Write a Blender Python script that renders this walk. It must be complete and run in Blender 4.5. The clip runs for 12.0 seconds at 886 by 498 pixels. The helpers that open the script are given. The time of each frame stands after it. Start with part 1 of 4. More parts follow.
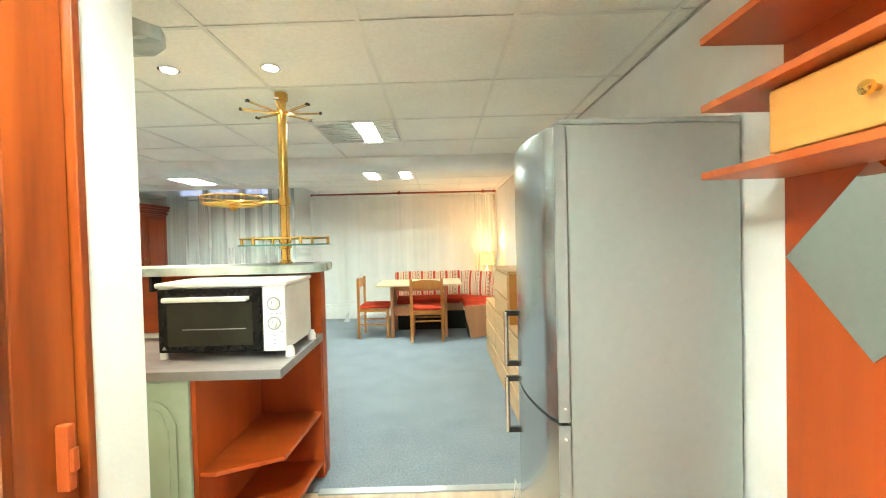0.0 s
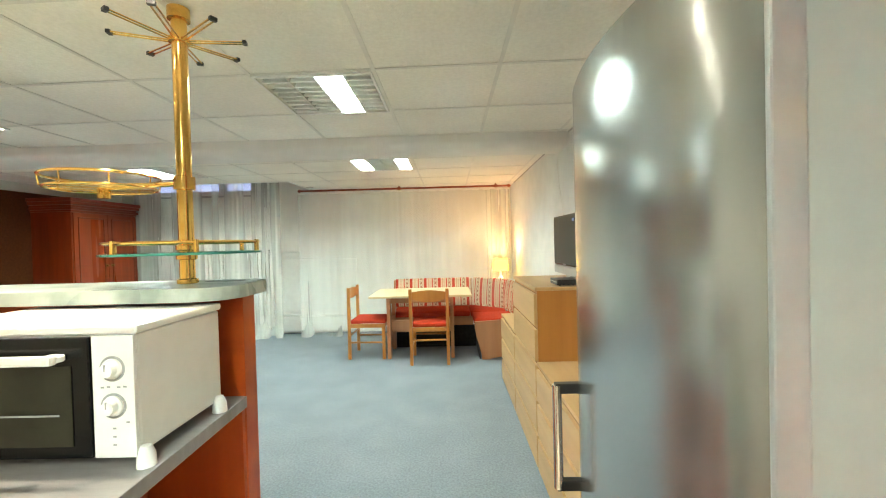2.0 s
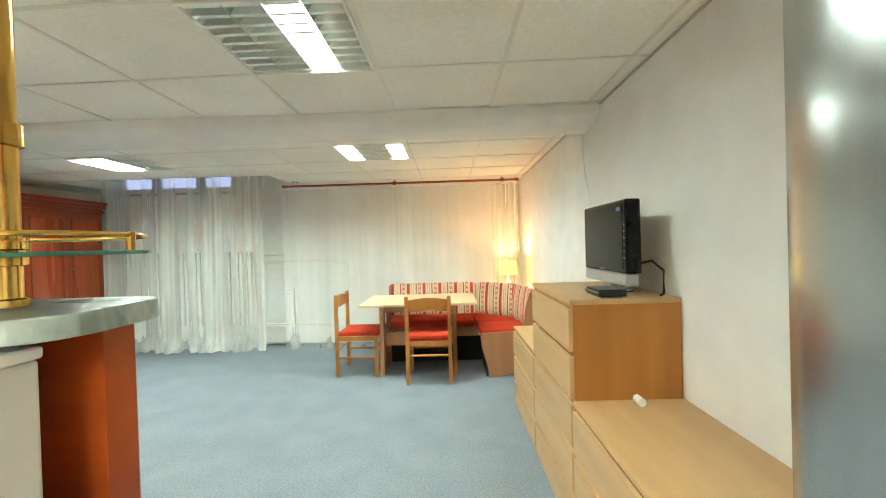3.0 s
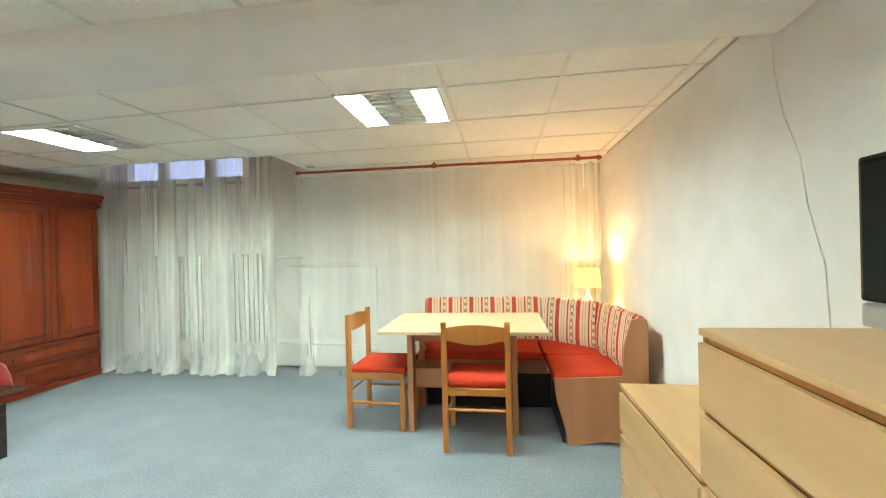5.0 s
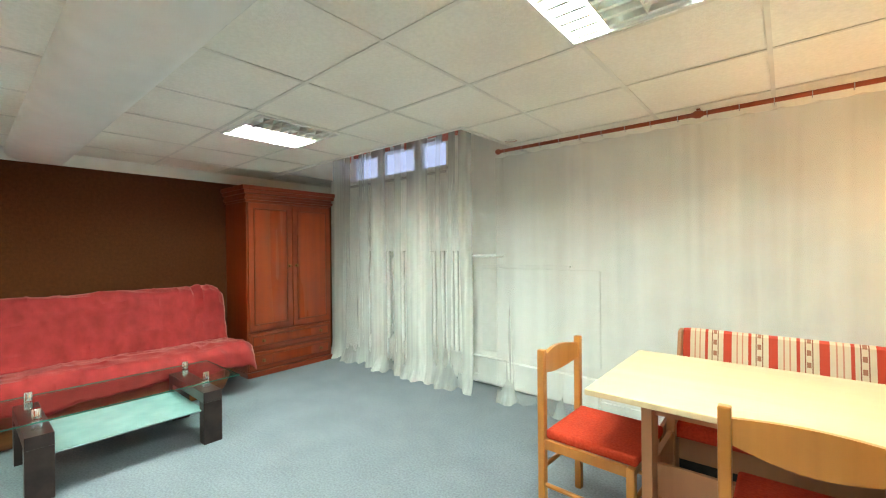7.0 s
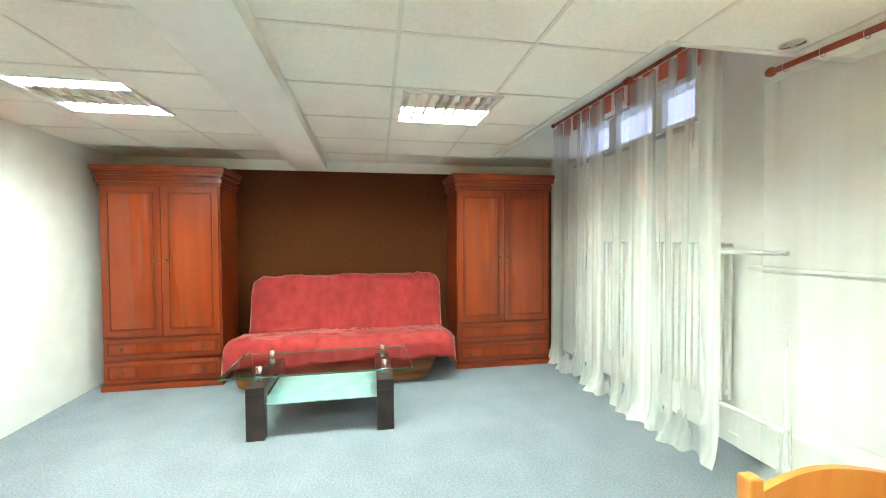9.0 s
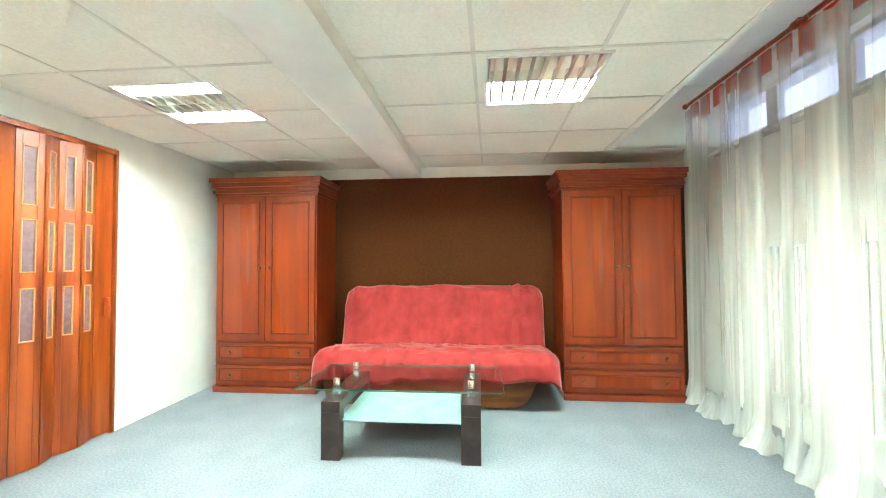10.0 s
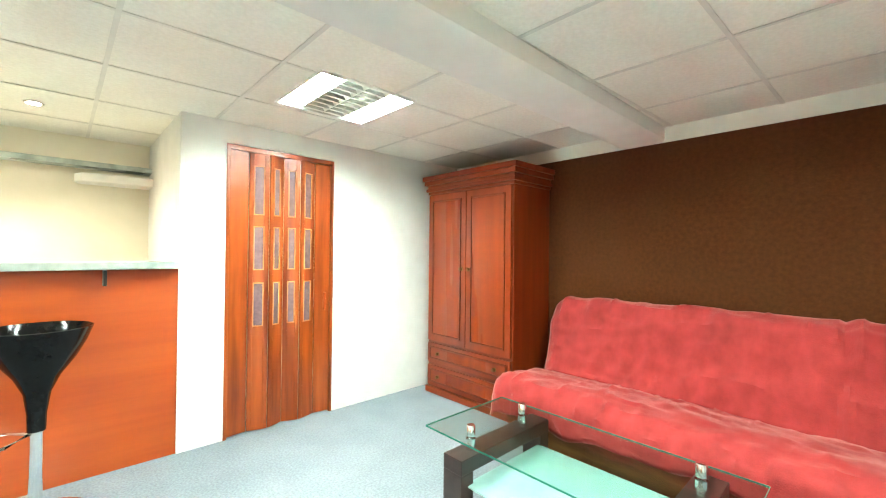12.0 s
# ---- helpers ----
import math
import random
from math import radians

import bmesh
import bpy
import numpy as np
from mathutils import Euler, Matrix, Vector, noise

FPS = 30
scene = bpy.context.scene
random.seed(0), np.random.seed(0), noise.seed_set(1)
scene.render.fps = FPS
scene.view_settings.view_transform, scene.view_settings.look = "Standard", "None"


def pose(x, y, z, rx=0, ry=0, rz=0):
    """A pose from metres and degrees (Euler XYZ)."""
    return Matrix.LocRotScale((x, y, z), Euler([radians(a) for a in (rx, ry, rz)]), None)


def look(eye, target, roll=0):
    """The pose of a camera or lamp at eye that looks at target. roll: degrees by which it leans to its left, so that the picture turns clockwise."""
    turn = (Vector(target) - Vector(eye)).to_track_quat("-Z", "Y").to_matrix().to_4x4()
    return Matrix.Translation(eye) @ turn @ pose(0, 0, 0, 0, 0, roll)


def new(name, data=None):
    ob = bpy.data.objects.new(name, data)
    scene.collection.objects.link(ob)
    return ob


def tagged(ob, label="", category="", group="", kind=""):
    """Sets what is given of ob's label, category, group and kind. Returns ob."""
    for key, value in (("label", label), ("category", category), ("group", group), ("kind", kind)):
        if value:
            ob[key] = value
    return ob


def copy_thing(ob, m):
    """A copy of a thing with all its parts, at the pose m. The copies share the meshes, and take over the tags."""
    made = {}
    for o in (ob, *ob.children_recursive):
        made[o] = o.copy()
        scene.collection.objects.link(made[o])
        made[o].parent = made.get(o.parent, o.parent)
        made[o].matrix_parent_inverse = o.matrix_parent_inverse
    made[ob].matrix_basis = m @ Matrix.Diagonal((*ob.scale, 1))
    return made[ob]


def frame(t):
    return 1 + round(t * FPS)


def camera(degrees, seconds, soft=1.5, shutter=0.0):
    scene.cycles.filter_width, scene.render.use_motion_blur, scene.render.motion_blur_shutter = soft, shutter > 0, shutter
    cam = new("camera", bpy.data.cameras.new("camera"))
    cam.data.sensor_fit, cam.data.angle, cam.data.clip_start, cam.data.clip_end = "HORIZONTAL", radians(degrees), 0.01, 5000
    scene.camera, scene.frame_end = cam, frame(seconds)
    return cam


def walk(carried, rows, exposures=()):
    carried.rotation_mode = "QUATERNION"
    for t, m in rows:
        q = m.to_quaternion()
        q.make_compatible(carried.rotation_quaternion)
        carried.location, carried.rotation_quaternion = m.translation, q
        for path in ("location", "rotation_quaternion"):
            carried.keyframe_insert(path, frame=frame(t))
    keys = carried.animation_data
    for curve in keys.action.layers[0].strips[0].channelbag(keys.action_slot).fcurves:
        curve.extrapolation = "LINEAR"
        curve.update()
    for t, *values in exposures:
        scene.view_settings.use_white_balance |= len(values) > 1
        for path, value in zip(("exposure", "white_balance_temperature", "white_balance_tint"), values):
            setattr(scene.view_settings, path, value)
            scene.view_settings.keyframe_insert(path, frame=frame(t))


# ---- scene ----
cam = camera(94.7, 12.0, soft=1.1)
PATH = [
    (0, (0.107, 0.857, 1.344), (0.121, 2.857, 1.305), -1.4),
    (0.5, (0.154, 1.023, 1.349), (0.125, 3.022, 1.313), -1.4),
    (1, (0.19, 1.21, 1.354), (0.141, 3.209, 1.32), -1.4),
    (1.5, (0.174, 1.486, 1.355), (0.132, 3.485, 1.322), -1.5),
    (2, (0.156, 1.766, 1.358), (0.124, 3.766, 1.327), -1.5),
    (2.5, (0.16, 2.069, 1.352), (0.123, 4.069, 1.323), -1.6),
    (2.7, (0.15, 2.188, 1.346), (0.12, 4.188, 1.321), -1.7),
    (4.3, (0.113, 3.217, 1.325), (0.007, 5.214, 1.312), -1.6),
    (4.5, (0.108, 3.331, 1.321), (-0.038, 5.326, 1.316), -1.3),
    (5, (0.083, 3.651, 1.332), (-0.194, 5.632, 1.328), -1.4),
    (5.5, (0.041, 3.954, 1.356), (-0.414, 5.902, 1.351), -1.3),
    (6, (0.003, 4.233, 1.371), (-0.708, 6.103, 1.358), -1.2),
    (6.5, (-0.048, 4.501, 1.353), (-1.059, 6.226, 1.353), -0.9),
    (7, (-0.145, 4.753, 1.346), (-1.432, 6.284, 1.343), -0.6),
    (7.2, (-0.18, 4.854, 1.337), (-1.563, 6.299, 1.331), -0.4),
    (8.8, (-0.310, 5.70, 1.335), (-2.255, 6.165, 1.295), -0.6),
    (9, (-0.335, 5.775, 1.358), (-2.299, 6.145, 1.308), -0.3),
    (9.25, (-0.34, 5.85, 1.365), (-2.334, 6.02, 1.305), -0.2),
    (9.5, (-0.585, 5.888, 1.223), (-2.584, 5.865, 1.283), -0.4),
    (10, (-0.751, 5.951, 1.226), (-2.742, 5.779, 1.286), -0.3),
    (10.5, (-1.023, 6.01, 1.234), (-2.97, 5.557, 1.285), -0.1),
    (11, (-1.278, 6.116, 1.263), (-3.148, 5.41, 1.309), -0.0),
    (11.5, (-1.586, 6.26, 1.302), (-3.254, 5.156, 1.34), 0.2),
    (12, (-1.89, 6.385, 1.31), (-3.259, 4.926, 1.329), 0.6),
]
EXPOSURES = ((0.0, 1.2), (1.0, 1.1), (2.5, 1.0), (5.0, 1.0), (7.2, 1.08), (8.8, 1.45), (9.5, 1.9), (12.0, 1.85))
walk(cam, [(t, look(eye, target, roll)) for t, eye, target, roll in PATH], EXPOSURES)

# ---- light ----
world = bpy.data.worlds.new("sky")
scene.world = world
world.use_nodes = True
wn = world.node_tree
sky = wn.nodes.new("ShaderNodeTexSky")
sky.sky_type, sky.sun_disc = "NISHITA", False
sky.sun_elevation, sky.sun_rotation = radians(35), radians(200)
wn.links.new(sky.outputs[0], wn.nodes["Background"].inputs[0])
wn.nodes["Background"].inputs[1].default_value = 0.1
sun = new("sun", bpy.data.lights.new("sun", "SUN"))
sun.data.energy, sun.data.angle, sun.data.color = 1.0, radians(10), (1.0, 0.97, 0.92)
sun.matrix_world = look((0, 0, 20), (2, -8, 0))
TUBE_POWER = 106.0       # glow of a lit fluorescent channel
SPOT_POWER = 27.0        # watts of a kitchen downlight
BULB_POWER = 15.0        # watts of the table lamp's bulb

# ---- helpers of this scene ----
CEIL = 2.21


def part(name, bm, material, parent=None, label="", smooth=False):
    mesh = bpy.data.meshes.new(name)
    bmesh.ops.recalc_face_normals(bm, faces=bm.faces)
    if smooth:
        for f in bm.faces:
            f.smooth = True
        for e in bm.edges:
            if len(e.link_faces) == 2 and e.calc_face_angle(0) > 0.7:
                e.smooth = False
    bm.to_mesh(mesh)
    bm.free()
    mesh.materials.append(material)
    ob = new(name, mesh)
    ob.parent = parent
    if label:
        tagged(ob, label)
    return ob


def thing(name, m, label, category, group=""):
    ob = new(name)
    ob.matrix_basis = m
    ob.empty_display_size = 0.1
    return tagged(ob, label, category, group)


def solid(name, bm, material, label, kind="structure", category="", smooth=False):
    ob = part(name, bm, material, None, "", smooth)
    return tagged(ob, label, category, "", kind)


def box(x0, x1, y0, y1, z0, z1, bevel=0.0, seg=2, bm=None):
    own = bmesh.new()
    bmesh.ops.create_cube(own, size=1)
    for v in own.verts:
        v.co = Vector(((x0 + x1) / 2 + v.co.x * (x1 - x0), (y0 + y1) / 2 + v.co.y * (y1 - y0), (z0 + z1) / 2 + v.co.z * (z1 - z0)))
    if bevel:
        bmesh.ops.bevel(own, geom=own.edges[:], offset=bevel, segments=seg, affect="EDGES", profile=0.6)
    return own if bm is None else merge(bm, own)


def merge(bm, other):
    tmp = bpy.data.meshes.new("tmp")
    other.to_mesh(tmp)
    other.free()
    bm.from_mesh(tmp)
    bpy.data.meshes.remove(tmp)
    return bm


def rod(p, q, r, seg=12, bm=None, r2=None):
    own = bmesh.new()
    p, q = Vector(p), Vector(q)
    d = q - p
    bmesh.ops.create_cone(own, cap_ends=True, segments=seg, radius1=r, radius2=r if r2 is None else r2, depth=d.length)
    m = Matrix.Translation((p + q) / 2) @ d.to_track_quat("Z", "Y").to_matrix().to_4x4()
    bmesh.ops.transform(own, matrix=m, verts=own.verts)
    return own if bm is None else merge(bm, own)


def lathe(profile, seg=28, centre=(0, 0, 0), bm=None):
    own = bmesh.new()
    rings = []
    for r, z in profile:
        rings.append([own.verts.new((centre[0] + r * math.cos(a), centre[1] + r * math.sin(a), centre[2] + z))
                      for a in [2 * math.pi * i / seg for i in range(seg)]])
    for a, b in zip(rings, rings[1:]):
        for i in range(seg):
            own.faces.new((a[i], a[(i + 1) % seg], b[(i + 1) % seg], b[i]))
    own.faces.new(rings[0][::-1])
    own.faces.new(rings[-1])
    return own if bm is None else merge(bm, own)


def tube(points, r, seg=8, closed=False, bm=None):
    """A pipe along a line of points."""
    own = bmesh.new()
    pts = [Vector(p) for p in points]
    n = len(pts)
    rings = []
    for i, p in enumerate(pts):
        a = pts[(i - 1) % n] if closed or i else p
        b = pts[(i + 1) % n] if closed or i < n - 1 else p
        q = (b - a).to_track_quat("Z", "Y")
        rings.append([own.verts.new(p + q @ Vector((r * math.cos(t), r * math.sin(t), 0))) for t in [2 * math.pi * k / seg for k in range(seg)]])
    for i in range(n if closed else n - 1):
        a, b = rings[i], rings[(i + 1) % n]
        shift = min(range(seg), key=lambda s: (a[0].co - b[s].co).length)
        for k in range(seg):
            own.faces.new((a[k], a[(k + 1) % seg], b[(k + 1 + shift) % seg], b[(k + shift) % seg]))
    if not closed:
        own.faces.new(rings[0][::-1])
        own.faces.new(rings[-1])
    return own if bm is None else merge(bm, own)


def slab(outline, z0, z1, bevel=0.0, bm=None):
    """A board with a given outline in x and y."""
    own = bmesh.new()
    low = [own.verts.new((x, y, z0)) for x, y in outline]
    top = [own.verts.new((x, y, z1)) for x, y in outline]
    n = len(outline)
    own.faces.new(low[::-1])
    own.faces.new(top)
    for i in range(n):
        own.faces.new((low[i], low[(i + 1) % n], top[(i + 1) % n], top[i]))
    if bevel:
        bmesh.ops.bevel(own, geom=own.edges[:], offset=bevel, segments=2, affect="EDGES", profile=0.6)
    return own if bm is None else merge(bm, own)


def turned(bm, m):
    bmesh.ops.transform(bm, matrix=m, verts=bm.verts)
    return bm


def arc(cx, cy, r, a0, a1, n):
    return [(cx + r * math.cos(radians(a0 + (a1 - a0) * i / n)), cy + r * math.sin(radians(a0 + (a1 - a0) * i / n))) for i in range(n + 1)]


# ---- materials ----
def material(name, rough=0.5, metal=0.0, spec=0.5):
    m = bpy.data.materials.new(name)
    m.use_nodes = True
    b = m.node_tree.nodes["Principled BSDF"]
    b.inputs["Roughness"].default_value = rough
    b.inputs["Metallic"].default_value = metal
    b.inputs["Specular IOR Level"].default_value = spec
    return m, m.node_tree, b


def textured(name, dark, light, scale, stretch=(1, 1, 1), rough=0.5, metal=0.0, bump=0.1, fine=None, big=None, detail=6.0, rough_var=0.08, spec=0.5, low=0.3, high=0.7):
    """Noise between two colours, with a second, larger variation and a fine relief."""
    m, t, b = material(name, rough, metal, spec)
    n = t.nodes.new
    link = t.links.new
    co = n("ShaderNodeTexCoord")
    mp = n("ShaderNodeMapping")
    mp.inputs["Scale"].default_value = stretch
    link(co.outputs["Object"], mp.inputs[0])
    a = n("ShaderNodeTexNoise")
    a.inputs["Scale"].default_value, a.inputs["Detail"].default_value = scale, detail
    link(mp.outputs[0], a.inputs[0])
    ramp = n("ShaderNodeMapRange")
    ramp.inputs[1].default_value, ramp.inputs[2].default_value = low, high
    link(a.outputs[0], ramp.inputs[0])
    mix = n("ShaderNodeMix")
    mix.data_type = "RGBA"
    mix.inputs[6].default_value, mix.inputs[7].default_value = (*dark, 1), (*light, 1)
    link(ramp.outputs[0], mix.inputs[0])
    c = n("ShaderNodeTexNoise")
    c.inputs["Scale"].default_value = big or scale / 12
    c.inputs["Detail"].default_value = 3
    link(mp.outputs[0], c.inputs[0])
    var = n("ShaderNodeMapRange")
    var.inputs[1].default_value, var.inputs[2].default_value, var.inputs[3].default_value, var.inputs[4].default_value = 0.25, 0.75, 0.90, 1.08
    link(c.outputs[0], var.inputs[0])
    hsv = n("ShaderNodeHueSaturation")
    link(mix.outputs[2], hsv.inputs["Color"])
    link(var.outputs[0], hsv.inputs["Value"])
    link(hsv.outputs[0], b.inputs["Base Color"])
    rr = n("ShaderNodeMapRange")
    rr.inputs[3].default_value, rr.inputs[4].default_value = rough - rough_var, rough + rough_var
    link(c.outputs[0], rr.inputs[0])
    link(rr.outputs[0], b.inputs["Roughness"])
    if bump:
        d = n("ShaderNodeTexNoise")
        d.inputs["Scale"].default_value, d.inputs["Detail"].default_value = fine or scale * 2, 4
        link(mp.outputs[0], d.inputs[0])
        bp = n("ShaderNodeBump")
        bp.inputs["Strength"].default_value, bp.inputs["Distance"].default_value = bump, 0.01
        link(d.outputs[0], bp.inputs["Height"])
        link(bp.outputs[0], b.inputs["Normal"])
    return m


def wood(name, dark, light, axis="z", rough=0.38, scale=9.0):
    s = {"x": (0.12, 1.6, 1.6), "y": (1.6, 0.12, 1.6), "z": (1.6, 1.6, 0.12)}[axis]
    return textured(name, dark, light, scale, s, rough, 0, 0.04, 60, 1.6, 8, 0.06, 0.45, 0.28, 0.72)


def glow(name, colour, strength):
    m = bpy.data.materials.new(name)
    m.use_nodes = True
    t = m.node_tree
    t.nodes.clear()
    e = t.nodes.new("ShaderNodeEmission")
    e.inputs[0].default_value, e.inputs[1].default_value = (*colour, 1), strength
    o = t.nodes.new("ShaderNodeOutputMaterial")
    t.links.new(e.outputs[0], o.inputs[0])
    return m


def pane_glass(name, tint, rough=0.0):
    """Thin clear glass: mostly let through, with a mirror sheen."""
    m = bpy.data.materials.new(name)
    m.use_nodes = True
    t = m.node_tree
    t.nodes.clear()
    tr, gl, mx, fr, po, ad, o = [t.nodes.new("ShaderNode" + k) for k in ("BsdfTransparent", "BsdfGlossy", "MixShader", "LayerWeight", "Math", "Math", "OutputMaterial")]
    tr.inputs[0].default_value = (*tint, 1)
    gl.inputs["Roughness"].default_value = rough
    po.operation, po.inputs[1].default_value = "POWER", 4.0
    ad.operation, ad.inputs[1].default_value, ad.inputs[2].default_value = "MULTIPLY_ADD", 0.5, 0.035
    for a, b in ((fr.outputs["Facing"], po.inputs[0]), (po.outputs[0], ad.inputs[0]), (ad.outputs[0], mx.inputs[0]), (tr.outputs[0], mx.inputs[1]), (gl.outputs[0], mx.inputs[2]), (mx.outputs[0], o.inputs[0])):
        t.links.new(a, b)
    return m


def sheer(name, colour):
    """Net fabric: threads that scatter and let light through; the cover (UV x) tells how much cloth is gathered there."""
    m = bpy.data.materials.new(name)
    m.use_nodes = True
    t = m.node_tree
    t.nodes.clear()
    df, tl, tr, m1, m2, o, nz, co, mp, rg, uv, sp, mu = [t.nodes.new("ShaderNode" + k) for k in (
        "BsdfDiffuse", "BsdfTranslucent", "BsdfTransparent", "MixShader", "MixShader", "OutputMaterial", "TexNoise", "TexCoord", "Mapping", "MapRange", "UVMap", "SeparateXYZ", "Math")]
    df.inputs[0].default_value = tl.inputs[0].default_value = (*colour, 1)
    mp.inputs["Scale"].default_value = (14, 14, 0.3)
    nz.inputs["Scale"].default_value = 2.0
    rg.inputs[1].default_value, rg.inputs[2].default_value = 0.3, 0.7
    rg.inputs[3].default_value, rg.inputs[4].default_value = 0.85, 1.15
    mu.operation = "MULTIPLY"
    mu.use_clamp = True
    m1.inputs[0].default_value = 0.25
    for a, b in ((co.outputs["Object"], mp.inputs[0]), (mp.outputs[0], nz.inputs[0]), (nz.outputs[0], rg.inputs[0]), (uv.outputs[0], sp.inputs[0]),
                 (rg.outputs[0], mu.inputs[0]), (sp.outputs[0], mu.inputs[1]), (mu.outputs[0], m2.inputs[0]),
                 (df.outputs[0], m1.inputs[1]), (tl.outputs[0], m1.inputs[2]), (tr.outputs[0], m2.inputs[1]), (m1.outputs[0], m2.inputs[2]), (m2.outputs[0], o.inputs[0])):
        t.links.new(a, b)
    return m


def striped(name):
    """Woven upholstery: red, cream and patterned stripes, laid out along the seat's run (UV)."""
    m, t, b = material(name, 0.9, 0, 0.2)
    n, link = t.nodes.new, t.links.new
    uv = n("ShaderNodeUVMap")
    sep = n("ShaderNodeSeparateXYZ")
    link(uv.outputs[0], sep.inputs[0])
    fr = n("ShaderNodeMath")
    fr.operation = "FRACT"
    sc = n("ShaderNodeMath")
    sc.operation = "MULTIPLY"
    sc.inputs[1].default_value = 1 / 0.2
    link(sep.outputs[0], sc.inputs[0])
    link(sc.outputs[0], fr.inputs[0])
    ramp = n("ShaderNodeValToRGB")
    ramp.color_ramp.interpolation = "CONSTANT"
    red, cream, rose, brown = (0.52, 0.06, 0.03, 1), (0.66, 0.52, 0.36, 1), (0.55, 0.24, 0.16, 1), (0.26, 0.10, 0.06, 1)
    stops = ((0.0, red), (0.19, cream), (0.30, rose), (0.33, cream), (0.42, rose), (0.45, cream), (0.56, red), (0.63, cream), (0.72, brown), (0.745, cream), (0.86, brown), (0.885, cream))
    while len(ramp.color_ramp.elements) < len(stops):
        ramp.color_ramp.elements.new(0.5)
    for e, (p, c) in zip(ramp.color_ramp.elements, stops):
        e.position, e.color = p, c
    link(fr.outputs[0], ramp.inputs[0])
    # small woven squares up the pale stripes
    vz = n("ShaderNodeMath")
    vz.operation = "MULTIPLY"
    vz.inputs[1].default_value = 1 / 0.06
    link(sep.outputs[1], vz.inputs[0])
    vf = n("ShaderNodeMath")
    vf.operation = "FRACT"
    link(vz.outputs[0], vf.inputs[0])
    gt = n("ShaderNodeMath")
    gt.operation = "LESS_THAN"
    gt.inputs[1].default_value = 0.45
    link(vf.outputs[0], gt.inputs[0])
    band = n("ShaderNodeValToRGB")
    band.color_ramp.interpolation = "CONSTANT"
    for e, (p, v) in zip([band.color_ramp.elements[0], band.color_ramp.elements[1]] + [band.color_ramp.elements.new(0.5) for _ in range(3)],
                         ((0.0, 0), (0.34, 1), (0.41, 0), (0.76, 1), (0.845, 0))):
        e.position, e.color = p, (v, v, v, 1)
    link(fr.outputs[0], band.inputs[0])
    both = n("ShaderNodeMath")
    both.operation = "MULTIPLY"
    link(gt.outputs[0], both.inputs[0])
    link(band.outputs[0], both.inputs[1])
    mix = n("ShaderNodeMix")
    mix.data_type = "RGBA"
    mix.inputs[7].default_value = (0.36, 0.15, 0.09, 1)
    link(both.outputs[0], mix.inputs[0])
    link(ramp.outputs[0], mix.inputs[6])
    link(mix.outputs[2], b.inputs["Base Color"])
    nz = n("ShaderNodeTexNoise")
    nz.inputs["Scale"].default_value = 400
    bp = n("ShaderNodeBump")
    bp.inputs["Strength"].default_value, bp.inputs["Distance"].default_value = 0.3, 0.004
    link(nz.outputs[0], bp.inputs["Height"])
    link(bp.outputs[0], b.inputs["Normal"])
    return m


M = {}
M["wall"] = textured("white_wall_paint", (0.76, 0.76, 0.72), (0.82, 0.82, 0.78), 6, rough=0.85, bump=0.12, fine=90, big=0.8)
M["kitchen_wall"] = textured("cream_satin_wall", (0.78, 0.74, 0.60), (0.83, 0.79, 0.66), 5, rough=0.25, bump=0.05, fine=60, big=0.8)
M["brown_wall"] = textured("dark_brown_textured_wall", (0.0612, 0.01742, 0.003825), (0.0867, 0.0255, 0.006375), 38, spec=0.12, rough=0.8, bump=0.2, fine=90, big=1.5)
M["tile"] = textured("ceiling_tile_board", (0.8056, 0.795, 0.7208), (0.8798, 0.8692, 0.795), 60, rough=0.95, bump=0.25, fine=140, big=1.1)
M["tbar"] = textured("ceiling_bar_enamel", (0.70, 0.69, 0.63), (0.78, 0.77, 0.70), 8, rough=0.5, bump=0.0)
M["carpet"] = textured("blue_grey_carpet", (0.1665, 0.1946, 0.2211), (0.2745, 0.3036, 0.3368), 80, rough=0.98, bump=0.5, fine=260, big=3.2, detail=10, spec=0.1, low=0.25, high=0.75)
M["hall_floor"] = wood("beige_laminate", (0.42, 0.30, 0.20), (0.58, 0.45, 0.32), "y")
M["cherry"] = wood("cherry_veneer", (0.1531, 0.01683, 0.002337), (0.2645, 0.03703, 0.00561), "z", 0.30, 8)
# darker cherry: shade of moulding grooves and front gaps put into the colour
M["cherry_dark"] = wood("cherry_groove_shade", (0.1183, 0.01346, 0.002337), (0.1879, 0.02525, 0.004675), "y", 0.3, 8)
M["cherry_light"] = wood("cherry_panel", (0.174, 0.0202, 0.002805), (0.2923, 0.04264, 0.006077), "z", 0.28, 8)
M["cherry_x"] = wood("cherry_veneer_across", (0.1531, 0.01683, 0.002337), (0.2645, 0.03703, 0.00561), "y", 0.34, 8)
M["orange_z"] = wood("orange_laminate_upright", (0.36, 0.051, 0.0063), (0.52, 0.08925, 0.0119), "z", 0.4, 5)
M["orange_x"] = wood("orange_laminate_flat", (0.34, 0.0442, 0.0049), (0.5, 0.085, 0.0105), "x", 0.36, 5)
M["orange_y"] = wood("orange_laminate_deep", (0.418, 0.076, 0.0132), (0.57, 0.124, 0.0228), "y", 0.4, 5)
M["pine"] = wood("orange_pine_front", (0.62, 0.25, 0.045), (0.78, 0.38, 0.085), "y", 0.4, 6)
M["folding"] = wood("folding_door_laminate", (0.135, 0.018, 0.003), (0.40, 0.078, 0.011), "z", 0.3, 9)
M["folding_edge"] = wood("folding_door_bead", (0.50, 0.20, 0.08), (0.62, 0.28, 0.12), "z", 0.35)
